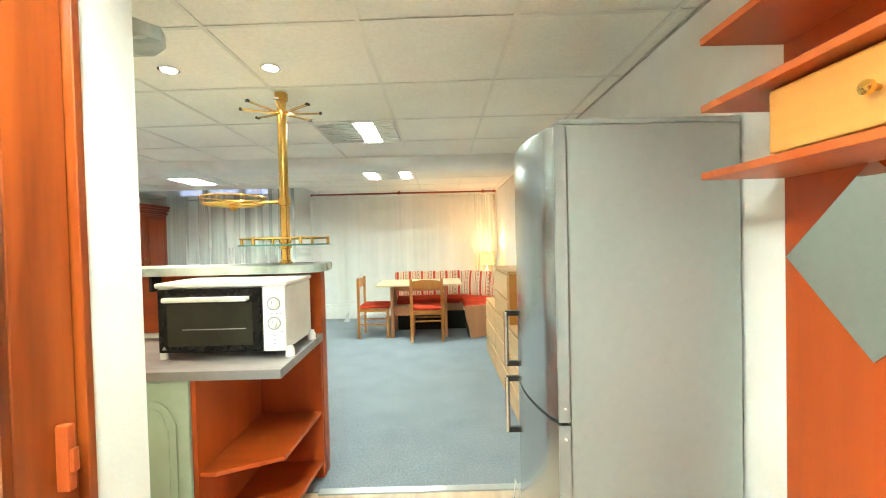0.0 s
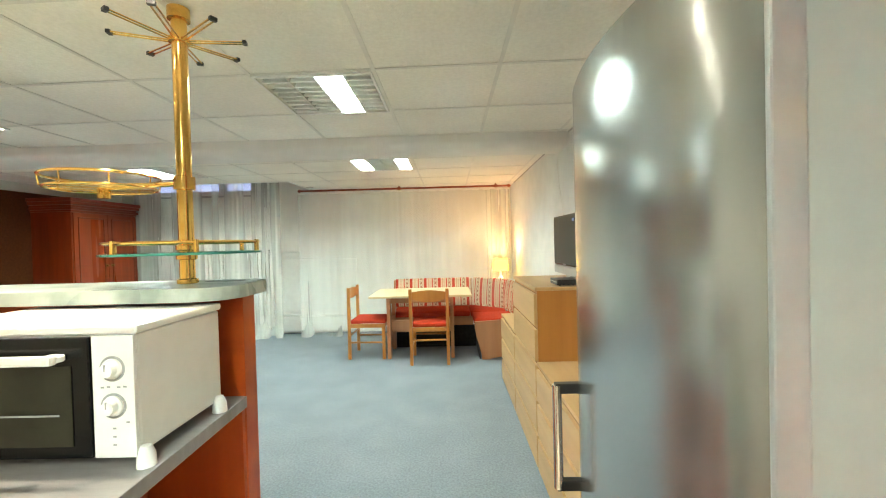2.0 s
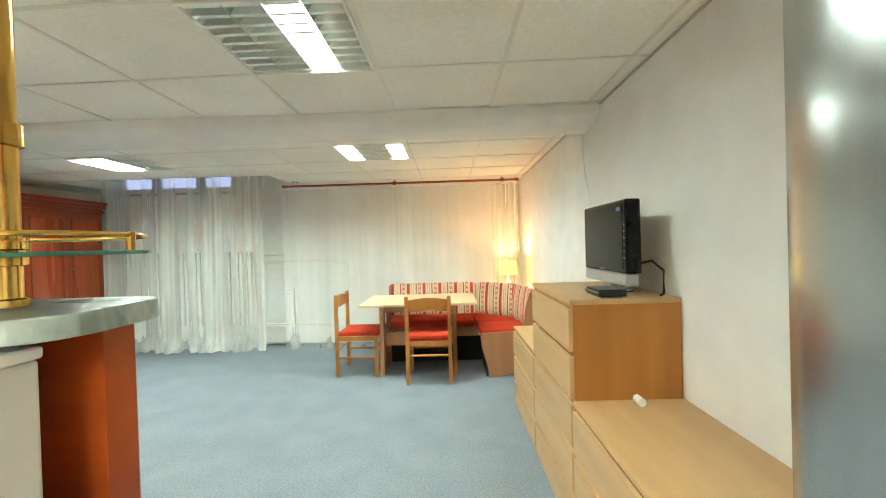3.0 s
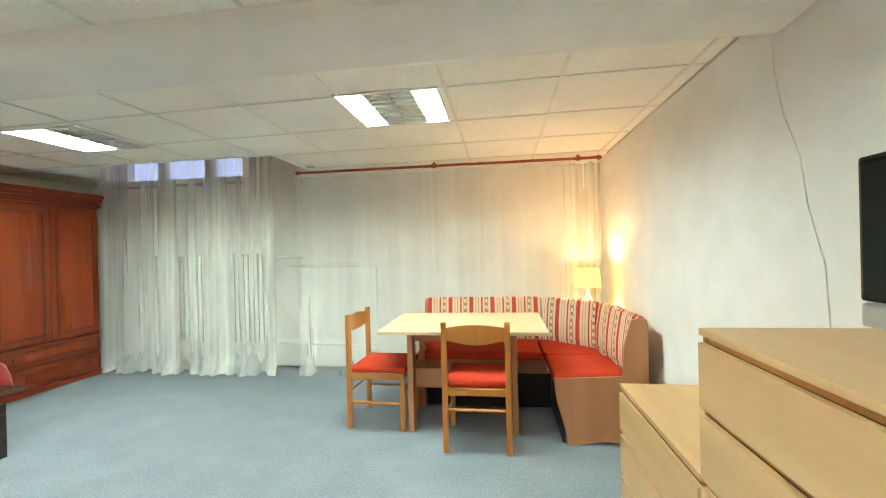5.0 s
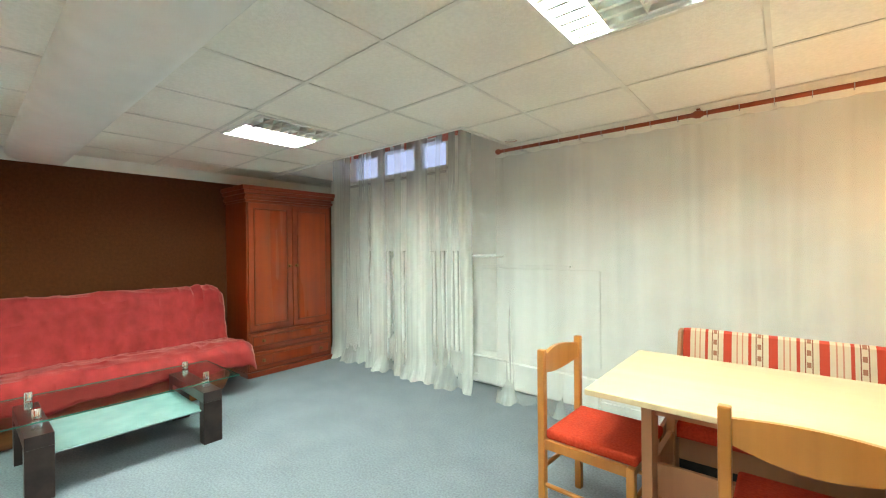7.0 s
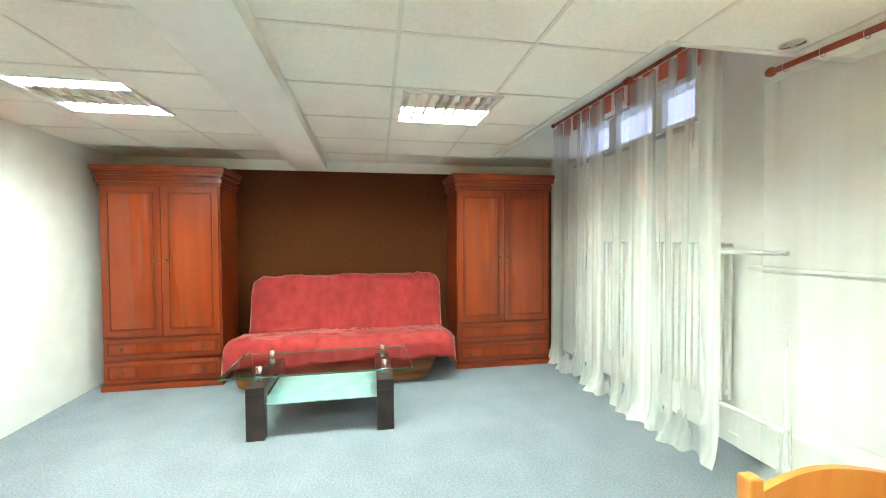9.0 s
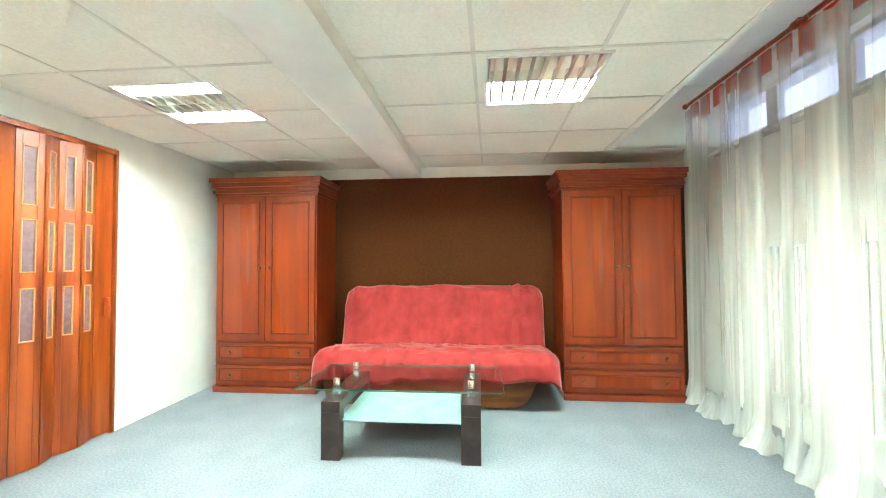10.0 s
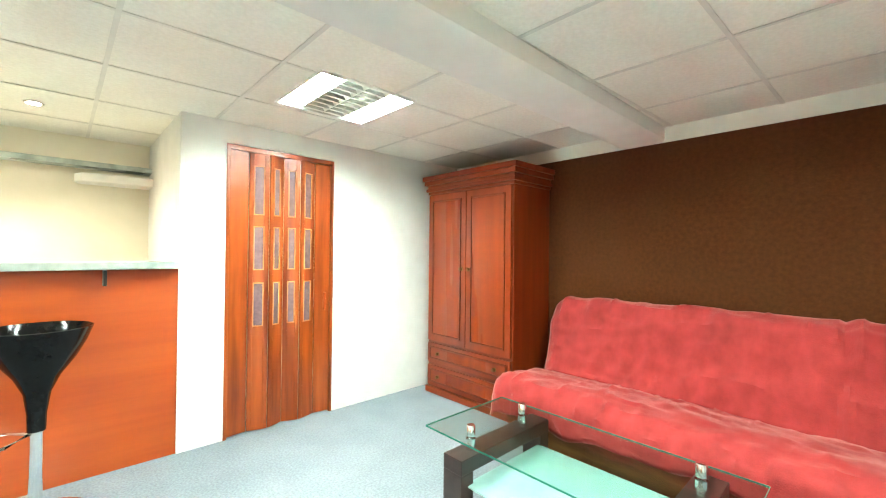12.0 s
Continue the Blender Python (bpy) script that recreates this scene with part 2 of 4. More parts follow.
M["frosted"] = textured("frosted_violet_pane", (0.13, 0.075, 0.085), (0.19, 0.115, 0.125), 30, rough=0.6, bump=0.1, fine=120, spec=0.2)
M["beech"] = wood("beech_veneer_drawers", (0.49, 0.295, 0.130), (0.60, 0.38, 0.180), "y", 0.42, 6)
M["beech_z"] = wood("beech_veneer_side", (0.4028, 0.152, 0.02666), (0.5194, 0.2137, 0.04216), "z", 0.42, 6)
M["dark_gap"] = material("drawer_shadow_gap", 0.9)[0]
M["dark_gap"].node_tree.nodes["Principled BSDF"].inputs["Base Color"].default_value = (0.20, 0.10, 0.035, 1)
M["table_top"] = wood("pale_maple_laminate", (0.62, 0.46, 0.25), (0.70, 0.54, 0.32), "x", 0.35, 6)
M["alder"] = wood("alder_laminate", (0.38, 0.16, 0.07), (0.48, 0.22, 0.10), "z", 0.45, 6)
M["chair_wood"] = wood("honey_beech_chair", (0.42, 0.15, 0.028), (0.54, 0.22, 0.045), "z", 0.3, 8)
M["red_cloth"] = textured("orange_red_upholstery", (0.44, 0.035, 0.014), (0.56, 0.06, 0.026), 90, rough=0.95, bump=0.4, fine=260, big=5, spec=0.15)
M["stripes"] = striped("striped_upholstery")
M["throw"] = textured("red_velour_throw", (0.21, 0.014, 0.014), (0.36, 0.032, 0.030), 9, (1, 1.2, 0.8), 0.85, 0, 0.25, 160, 1.8, 14, 0.1, 0.3, 0.25, 0.78)
b_ = M["throw"].node_tree.nodes["Principled BSDF"]
b_.inputs["Sheen Weight"].default_value, b_.inputs["Sheen Roughness"].default_value = 0.5, 0.35
b_.inputs["Sheen Tint"].default_value = (1.0, 0.66, 0.60, 1)
M["sofa_base"] = textured("brown_ochre_upholstery", (0.10, 0.030, 0.015), (0.32, 0.13, 0.04), 5, (1, 0.3, 2.5), 0.9, 0, 0.3, 120, 2)
# near-black for the sheets that put shade under the bench seats
M["seat_shade"] = textured("under_seat_shade", (0.010, 0.009, 0.008), (0.02, 0.018, 0.016), 40, rough=0.95, bump=0.2)
M["wenge"] = wood("wenge_veneer", (0.018, 0.010, 0.009), (0.045, 0.026, 0.022), "x", 0.35)
M["chrome"] = textured("chrome", (0.78, 0.78, 0.78), (0.86, 0.86, 0.86), 20, rough=0.13, metal=1, bump=0, rough_var=0.05)
M["brass"] = textured("polished_brass", (0.72, 0.42, 0.10), (0.85, 0.54, 0.16), 14, rough=0.16, metal=1, bump=0, rough_var=0.06)
M["old_brass"] = textured("dark_brass", (0.16, 0.10, 0.05), (0.26, 0.17, 0.08), 40, rough=0.35, metal=1, bump=0)
M["steel"] = textured("brushed_silver_door", (0.38, 0.40, 0.40), (0.43, 0.45, 0.45), 40, (1, 1, 0.06), 0.21, 0.85, 0.0, 200, 1.2, 4, 0.04)
M["silver_side"] = textured("silver_grey_cabinet", (0.33, 0.35, 0.33), (0.37, 0.39, 0.365), 30, rough=0.42, metal=0.25, bump=0.02, fine=500, big=0.6, low=0.1, high=0.9)
M["silver_trim"] = textured("pale_silver_trim", (0.3608, 0.3696, 0.3655), (0.41, 0.42, 0.4165), 20, rough=0.3, metal=0.5, bump=0)
M["black_plastic"] = textured("black_plastic", (0.006, 0.006, 0.006), (0.012, 0.012, 0.012), 30, rough=0.35, bump=0.02, rough_var=0.06)
M["black_gloss"] = textured("black_gloss", (0.004, 0.004, 0.004), (0.007, 0.007, 0.007), 30, rough=0.12, bump=0, rough_var=0.04, spec=0.18)
M["screen"] = textured("dark_screen", (0.010, 0.011, 0.010), (0.014, 0.015, 0.014), 10, rough=0.16, bump=0, rough_var=0.03, spec=0.12)
M["oven_window"] = textured("smoked_oven_glass", (0.016, 0.015, 0.010), (0.034, 0.031, 0.020), 5, rough=0.15, bump=0, rough_var=0.03, spec=0.3)
M["white_enamel"] = textured("white_enamel", (0.78, 0.78, 0.75), (0.83, 0.83, 0.80), 12, rough=0.3, bump=0.02, rough_var=0.05)
M["radiator"] = textured("white_radiator_enamel", (0.76, 0.77, 0.73), (0.82, 0.83, 0.79), 12, rough=0.4, bump=0.03)
M["grey_top"] = textured("grey_worktop_laminate", (0.19, 0.175, 0.172), (0.28, 0.262, 0.257), 9, (0.4, 2, 1), 0.32, 0, 0.03, 90, 2)
M["marble"] = textured("green_grey_marble_laminate", (0.27, 0.33, 0.30), (0.48, 0.54, 0.50), 7, (1, 1.6, 1), 0.28, 0, 0.02, 60, 1.8, 10, 0.05, 0.5, 0.35, 0.6)
M["mint"] = textured("mint_painted_front", (0.40, 0.52, 0.41), (0.47, 0.59, 0.47), 10, rough=0.45, bump=0.05, fine=80)
M["glass"] = pane_glass("clear_table_glass", (0.86, 0.95, 0.91))
M["glass_edge"] = textured("green_glass_edge", (0.02, 0.13, 0.10), (0.04, 0.19, 0.15), 20, rough=0.1, bump=0)
M["window_glass"] = pane_glass("window_glass", (0.93, 0.95, 0.97))
M["milk_glass"] = textured("frosted_shelf_glass", (0.28, 0.44, 0.44), (0.34, 0.51, 0.51), 8, rough=0.25, bump=0)
M["mirror"] = textured("mirror", (0.62, 0.66, 0.63), (0.64, 0.68, 0.65), 5, rough=0.04, metal=1, bump=0, rough_var=0.02)
M["rail"] = wood("orange_stained_rail", (0.2232, 0.0372, 0.0093), (0.31, 0.062, 0.0186), "x", 0.35)
M["tab_cloth"] = textured("orange_red_tab_cloth", (0.52, 0.06, 0.02), (0.66, 0.10, 0.035), 60, rough=0.9, bump=0.2)
M["net"] = sheer("white_net_curtain", (0.96, 0.98, 0.90))
M["aluminium"] = textured("bright_louvre_aluminium", (0.80, 0.82, 0.78), (0.88, 0.89, 0.86), 20, rough=0.3, metal=0.6, bump=0, rough_var=0.05)
M["lit"] = glow("lit_fluorescent_channel", (0.83, 1.0, 0.905), TUBE_POWER)
M["spot_glow"] = glow("lit_halogen", (1.0, 0.92, 0.74), 60)
M["shade"] = glow("lit_yellow_lampshade", (1.0, 0.62, 0.05), 3.6)
M["daylight"] = glow("overcast_daylight_outside", (0.60, 0.68, 1.0), 0.62)
M["blue"] = textured("blue_sticker", (0.01, 0.07, 0.34), (0.015, 0.11, 0.42), 20, rough=0.4, bump=0)
M["grey_print"] = textured("grey_print", (0.30, 0.30, 0.30), (0.38, 0.38, 0.38), 20, rough=0.5, bump=0)
M["cable"] = textured("cream_cable", (0.74, 0.73, 0.68), (0.80, 0.79, 0.74), 20, rough=0.5, bump=0)
M["handle"] = wood("orange_plastic_handle", (0.40, 0.068, 0.014), (0.50, 0.095, 0.022), "z", 0.3)
M["frame_white"] = textured("white_window_frame", (0.70, 0.72, 0.74), (0.78, 0.80, 0.82), 12, rough=0.4, bump=0.02)

# ---- structure ----
XR, XL, YB, YD, XC, YK = 1.12, -4.98, 8.12, 3.30, -2.45, 2.02   # right, brown, window, door walls; kitchen corner and kitchen back
solid("floor", box(XL - 0.2, XR + 0.2, 3.05, YB + 0.2, -0.1, 0.0), M["carpet"], "worn blue-grey carpet with a short pile", category="floor")
solid("floor_kitchen", box(-3.9, XR + 0.2, -1.6, 3.044, -0.1, -0.003), M["hall_floor"], "beige laminate floor of hall and kitchen", category="floor")
solid("threshold", box(-0.58, 0.62, 3.02, 3.07, -0.003, 0.006, 0.002), M["silver_trim"], "pale metal threshold strip along the carpet", category="threshold")
solid("wall_east", box(XR, XR + 0.2, -1.6, YB + 0.2, 0, 3.0), M["wall"], "plain white painted wall", category="wall")
solid("wall_west", box(XL - 0.2, XL, YD, YB + 0.2, 0, 3.0), M["wall"], "white wall with a strip left above the brown paint", category="wall")
solid("wall_west_panel", box(XL, XL + 0.006, YD, YB, 0, 2.10), M["brown_wall"], "dark brown textured paint behind the sofa", category="wall")
solid("wall_south", box(XL, XR, -1.8, -1.6, 0, 3.0), M["wall"], "plain white wall at the end of the hall", category="wall")
# the wall with the folding door: an opening from x -3.535 to -2.725
for i, (a, b, c, d) in enumerate(((XL - 0.2, -3.535, 0, 3.0), (-2.725, XC, 0, 3.0), (-3.535, -2.725, 2.06, 3.0))):
    solid("wall_door_%d" % (i + 1), box(a, b, YD - 0.15, YD, c, d), M["wall"], "white wall beside the folding door", category="wall")
solid("wall_closet", box(-3.8, XC - 0.15, YD - 0.9, YD - 0.8, 0, 2.4), M["wall"], "plain wall behind the folding door", category="wall")
solid("wall_kitchen_west", box(XC - 0.15, XC, YK - 0.15, YD - 0.15, 0, 3.0), M["wall"], "white side wall of the kitchen niche", category="wall")
solid("wall_kitchen", box(XC, -0.80, YK - 0.069, YK, 0, 3.0), M["kitchen_wall"], "cream satin wall of the kitchen niche", category="wall")
# hall wall with its folding door: an opening from y 0.965 to 1.78
for i, (a, b, c, d) in enumerate(((-1.6, 0.965, 0, 3.0), (1.78, 1.95, 0, 3.0), (0.965, 1.78, 2.06, 3.0))):
    solid("wall_hall_%d" % (i + 1), box(-0.84, -0.69, a, b, c, d), M["wall"], "white hall wall beside a folding door", category="wall")
# the window wall, with a strip of windows high up
WX0, WX1, WZ0, WZ1 = -4.66, -2.92, 2.22, 2.58
for i, (a, b, c, d) in enumerate(((XL - 0.2, WX0, 0, 3.0), (WX1, XR + 0.2, 0, 3.0), (WX0, WX1, 0, WZ0), (WX0, WX1, WZ1, 3.0))):
    solid("wall_window_%d" % (i + 1), box(a, b, YB, YB + 0.3, c, d), M["wall"], "white window wall behind the net curtains", category="wall")
solid("backdrop", box(-6.5, -1.0, YB + 1.2, YB + 1.22, 1.0, 3.6), M["daylight"], "pale bluish daylight outside the cellar window", category="backdrop")

# suspended ceiling: square tiles on bars, with a slot left open in front of the windows
PITCH, NX0, NX1, NY0 = 0.615, -4.45, -1.94, 7.10
SKEW = 0.03


def grid_point(u, v):
    return u, v - SKEW * (u + 0.5)


LAMPS = ((-0.81, 3.785, (2,)), (-0.835, 5.84, (0, 3)), (-3.30, 5.995, (0, 1)), (-3.42, 3.91, (0, 3)), (-0.64, 0.75, (0, 1, 2)))
LAMP = 0.605


def cut(r, h):
    """What is left of the rectangle r (x0, x1, y0, y1) outside the hole h."""
    x0, x1, y0, y1 = r
    a, b, c, d = max(x0, h[0]), min(x1, h[1]), max(y0, h[2]), min(y1, h[3])
    if a >= b or c >= d:
        return [r]
    return [q for q in ((x0, a, y0, y1), (b, x1, y0, y1), (a, b, y0, c), (a, b, d, y1)) if q[1] - q[0] > 1e-4 and q[3] - q[2] > 1e-4]


HOLES = []
for x, y, _ in LAMPS:
    v = y + SKEW * (x + LAMP / 2 + 0.5)
    HOLES.append((x + 0.010, x + LAMP - 0.010, v + 0.010, v + LAMP - 0.010))


def ceiling_rows(bm_tiles, bm_bars, ys, xs):
    rnd = random.Random(3)

    def lay(bm, r, z0, z1):
        rects = [r]
        for h in HOLES + [(NX0, NX1, NY0 - 0.06, 9.0)]:
            rects = [q for p in rects for q in cut(p, h)]
        for x0, x1, y0, y1 in rects:
            slab([grid_point(*p) for p in ((x0, y0), (x1, y0), (x1, y1), (x0, y1))], z0, z1, 0, bm)

    for (y0, y1) in zip(ys, ys[1:]):
        for (x0, x1) in zip(xs, xs[1:]):
            dz = rnd.uniform(0, 0.0025)
            lay(bm_tiles, (x0 + 0.002, x1 - 0.002, y0 + 0.002, y1 - 0.002), CEIL + dz, CEIL + 0.015 + dz)
            lay(bm_bars, (x0, x1, y0 - 0.010, y0 + 0.010), CEIL - 0.0035, CEIL - 0.0005)
            lay(bm_bars, (x0 - 0.010, x0 + 0.010, y0 + 0.010, y1 - 0.010), CEIL - 0.0035, CEIL - 0.0005)


tiles, bars = bmesh.new(), bmesh.new()
xs = [1.037 - PITCH * i for i in range(11)][::-1]
xs = [x for x in xs if x > XL]
xs = [XL - 0.1] + xs + [XR + 0.1]
ceiling_rows(tiles, bars, [-1.7, -1.21, -0.595, 0.02, 0.635, 1.25, 1.865, 2.48, 3.11, 3.765, 4.385, 5.0, 5.2], xs)
ceiling_rows(tiles, bars, [5.2, 5.27, 5.87, 6.47, 7.07, 7.69, 8.3], xs)
solid("ceiling", tiles, M["tile"], "suspended ceiling of square off-white boards", category="ceiling")
solid("ceiling_bars", bars, M["tbar"], "thin pale metal bars between the ceiling boards", category="ceiling")
solid("ceiling_slab", box(XL - 0.2, XR + 0.2, -1.8, YB + 0.3, 2.75, 2.95), M["wall"], "concrete slab above the suspended ceiling", category="ceiling")
for i, (a, b, c, d) in enumerate(((NX0 - 0.03, NX0, NY0 - 0.03, YB), (NX1, NX1 + 0.03, NY0 - 0.03, YB), (NX0, NX1, NY0 - 0.03, NY0))):
    solid("ceiling_recess_%d" % (i + 1), box(a, b, c, d, CEIL - 0.006, 2.75), M["wall"], "white side of the ceiling recess at the window", category="ceiling")
bm = bmesh.new()
prof = [(5.0, 2.26), (5.0, 2.16), (5.02, 2.135), (5.06, 2.115), (5.12, 2.105), (5.30, 2.10), (5.34, 2.105), (5.36, 2.125), (5.36, 2.26)]
a = [bm.verts.new((XL, y, z)) for y, z in prof]
b = [bm.verts.new((XR, y, z)) for y, z in prof]
for i in range(len(prof) - 1):
    bm.faces.new((a[i], a[i + 1], b[i + 1], b[i]))
bm.faces.new((a[-1], a[0], b[0], b[-1]))
bm.faces.new(a), bm.faces.new(b[::-1])
solid("ceiling_beam", bm, M["wall"], "white plastered beam with a rounded lower edge", category="beam", smooth=True)
# wall angle darker than the bars: the shadow gap is put into its grey
M["wall_angle"] = textured("shadow_gap_angle", (0.42, 0.41, 0.37), (0.50, 0.49, 0.44), 12, rough=0.6, bump=0)
solid("trim_east", box(XR - 0.014, XR - 0.001, -1.6, 4.99, CEIL - 0.010, CEIL - 0.004), M["wall_angle"], "thin metal angle, grey for the shadow gap between ceiling and wall", category="trim")
solid("trim_east_window", box(XR - 0.014, XR - 0.001, 5.37, YB - 0.4, CEIL - 0.010, CEIL - 0.004), M["wall_angle"], "thin metal angle, grey for the shadow gap between ceiling and wall", category="trim")
solid("baseboard", box(-2.6, -0.7, YB - 0.018, YB, 0.015, 0.085, 0.004), M["radiator"], "white baseboard under the net curtains", category="baseboard")

# window strip
win = thing("window_1", pose(0, 0, 0), "cellar window strip high up behind net curtains", "window")
win["kind"] = "structure"
bm = bmesh.new()
for z0, z1 in ((WZ0, WZ0 + 0.045), (WZ1 - 0.03, WZ1)):
    box(WX0, WX1, YB + 0.08, YB + 0.15, z0, z1, 0.004, 1, bm)
MULL = ((WX0, -4.60), (-4.12, -4.00), (-3.48, -3.36), (WX1 - 0.04, WX1))
for x0, x1 in MULL:
    box(x0, x1, YB + 0.085, YB + 0.145, WZ0 + 0.045, WZ1 - 0.03, 0.004, 1, bm)
part("window_frame", bm, M["frame_white"], win)
for (a, b), (c, d) in zip(MULL, MULL[1:]):
    p = part("pane", box(b, c, YB + 0.11, YB + 0.116, WZ0 + 0.045, WZ1 - 0.03), M["window_glass"], win)
    p.visible_shadow = False
# the shadow line below the sill, laid on as a thin grey strip
part("sill_shade_strip", box(WX0, WX1, YB - 0.012, YB - 0.001, WZ0 - 0.065, WZ0 - 0.035, 0.003), M["grey_print"], win, "grey strip for the shade under the sill")
part("window_sill", box(WX0 - 0.03, WX1 + 0.03, YB - 0.03, YB + 0.08, WZ0 - 0.03, WZ0 + 0.0, 0.005), M["frame_white"], win)


# ---- lamps ----
def ceiling_light(x0, y0, size, lit):
    """Recessed louvre lamp with four channels along y; lit lists the burning ones."""
    ob = thing("ceiling_light", pose(x0, y0, CEIL), "square recessed fluorescent louvre lamp with %s burning" % (("one tube", "two tubes", "three tubes")[len(lit) - 1]), "ceiling light", "ceiling lights")
    s = size
    bm = bmesh.new()
    for a, b, c, d in ((0, s, 0, 0.014), (0, s, s - 0.014, s), (0, 0.014, 0.014, s - 0.014), (s - 0.014, s, 0.014, s - 0.014)):
        box(a, b, c, d, -0.010, 0.006, 0.002, 1, bm)
    part("frame", bm, M["white_enamel"], ob)
    bm = bmesh.new()
    box(0.004, s - 0.004, 0.004, s - 0.004, 0.075, 0.085, 0, 1, bm)
    for a, b, c, d in ((0.004, 0.012, 0.004, s - 0.004), (s - 0.012, s - 0.004, 0.004, s - 0.004), (0.012, s - 0.012, 0.004, 0.012), (0.012, s - 0.012, s - 0.012, s - 0.004)):
        box(a, b, c, d, 0.006, 0.075, 0, 1, bm)
    part("housing", bm, M["aluminium"], ob)
    w = (s - 0.03) / 4
    for k in range(4):
        xa = 0.015 + w * k
        # parabolic side mirrors of one channel
        for side in (0, 1):
            bm = bmesh.new()
            pts = [(0.0, 0.0), (0.012, 0.02), (0.022, 0.045), (0.028, 0.066)]
            last = None
            for px, pz in pts:
                x = xa + px if side == 0 else xa + w - px
                now = [bm.verts.new((x, 0.014, pz)), bm.verts.new((x, s - 0.014, pz))]
                if last:
                    bm.faces.new((last[0], last[1], now[1], now[0]))
                last = now
            part("reflector", bm, M["aluminium"], ob, smooth=True)
        if k in lit:
            part("glowing_channel", box(xa + 0.012, xa + w - 0.012, 0.016, s - 0.016, 0.020, 0.024), M["lit"], ob, "burning white fluorescent tube")
        else:
            part("tube", rod((xa + w / 2, 0.02, 0.05), (xa + w / 2, s - 0.02, 0.05), 0.012, 10), M["white_enamel"], ob)
        h, ins = (0.013, 0.010) if k in lit else (0.045, 0.02)
        for j in range(9):
            y = 0.035 + (s - 0.07) * j / 8
            bm = bmesh.new()
            v = [bm.verts.new(p) for p in ((xa + 0.004, y - 0.010, 0.0), (xa + w - 0.004, y - 0.010, 0.0), (xa + w - ins, y, h), (xa + ins, y, h), (xa + w - 0.004, y + 0.010, 0.0), (xa + 0.004, y + 0.010, 0.0))]
            bm.faces.new((v[0], v[1], v[2], v[3]))
            bm.faces.new((v[3], v[2], v[4], v[5]))
            bm.faces.new((v[0], v[5], v[4], v[1]))
            part("louvre", bm, M["aluminium"], ob)
    return ob


for x, y, lit in LAMPS:
    ceiling_light(x, y, LAMP, lit)


def downlight(x, y, lit=True):
    ob = thing("downlight", pose(x, y, CEIL - 0.004), "small round chrome halogen downlight" + (" burning" if lit else " switched off"), "downlight", "downlights")
    part("ring", lathe([(0.048, 0.0), (0.048, -0.006), (0.034, -0.008), (0.031, 0.0)], 24), M["chrome"], ob, smooth=True)
    part("bulb", lathe([(0.034, -0.002), (0.034, -0.0085), (0.012, -0.011)], 20), M["spot_glow"] if lit else M["chrome"], ob)
    if lit:
        lamp = new("halogen_lamp", bpy.data.lights.new("halogen_lamp", "SPOT"))
        lamp.data.energy, lamp.data.color, lamp.data.spot_size, lamp.data.spot_blend, lamp.data.shadow_soft_size = SPOT_POWER, (1.0, 0.88, 0.66), radians(130), 0.6, 0.03
        lamp.matrix_world = look((x, y, CEIL - 0.02), (x, y, 0))
    return ob


for x in (-0.69, -1.18, -1.76):
    downlight(x, 2.85)
downlight(-1.83, 7.62, False)


# ---- hall ----
def folding_door(m, label):
    """Accordion door, closing edge at local x 0, running along x, front towards +y."""
    ob = thing("folding_door", m, label, "door")
    W = 0.81
    for nm, b in (("jamb", (-0.002, 0.02)), ("jamb", (W - 0.02, W + 0.002))):
        part(nm, box(b[0], b[1], -0.10, 0.006, 0.0, 2.04, 0.002, 1), M["folding"], ob)
    part("head_track", box(-0.002, W + 0.002, -0.10, 0.006, 2.02, 2.055, 0.003, 1), M["folding"], ob)
    nodes = [(0.02, -0.02), (0.15, -0.03), (0.285, 0.012), (0.40, -0.035), (0.52, 0.012), (0.655, -0.03), (W - 0.02, -0.012)]
    for k, ((xa, ya), (xb, yb)) in enumerate(zip(nodes, nodes[1:])):
        d = math.hypot(xb - xa, yb - ya)
        ang = math.degrees(math.atan2(yb - ya, xb - xa))
        t = pose(xa, ya, 0, 0, 0, ang)
        glazed = 1 <= k <= 4
        bm = bmesh.new()
        rows = ((0.76, 1.08), (1.17, 1.49), (1.57, 1.93))
        if glazed:
            i0, i1 = 0.034, d - 0.034
            box(0.003, i0, -0.006, 0.006, 0.012, 2.02, 0.002, 1, bm)
            box(i1, d - 0.003, -0.006, 0.006, 0.012, 2.02, 0.002, 1, bm)
            zs = [0.012] + [z for r in rows for z in r] + [2.02]
            for z0, z1 in zip(zs[::2], zs[1::2]):
                box(i0, i1, -0.006, 0.006, z0, z1, 0, 1, bm)
        else:
            box(0.003, d - 0.003, -0.006, 0.006, 0.012, 2.02, 0.002, 1, bm)
        leaf = part("leaf", turned(bm, t), M["folding"], ob)
        if glazed:
            for z0, z1 in rows:
                part("pane", turned(box(i0, i1, -0.002, 0.002, z0, z1), t), M["frosted"], leaf, "frosted violet plastic pane")
                bm = bmesh.new()
                for b in ((i0, i0 + 0.008, z0, z1), (i1 - 0.008, i1, z0, z1), (i0 + 0.008, i1 - 0.008, z0, z0 + 0.008), (i0 + 0.008, i1 - 0.008, z1 - 0.008, z1)):
                    box(b[0], b[1], -0.009, 0.009, b[2], b[3], 0.002, 1, bm)
                part("bead", turned(bm, t), M["folding_edge"], leaf)
    h = part("handle", box(0.060, 0.080, -0.012, 0.016, 0.84, 0.98, 0.005), M["handle"], ob, "orange plastic pull handle")
    part("latch", box(0.062, 0.078, 0.016, 0.024, 0.88, 0.93, 0.003), M["handle"], h)
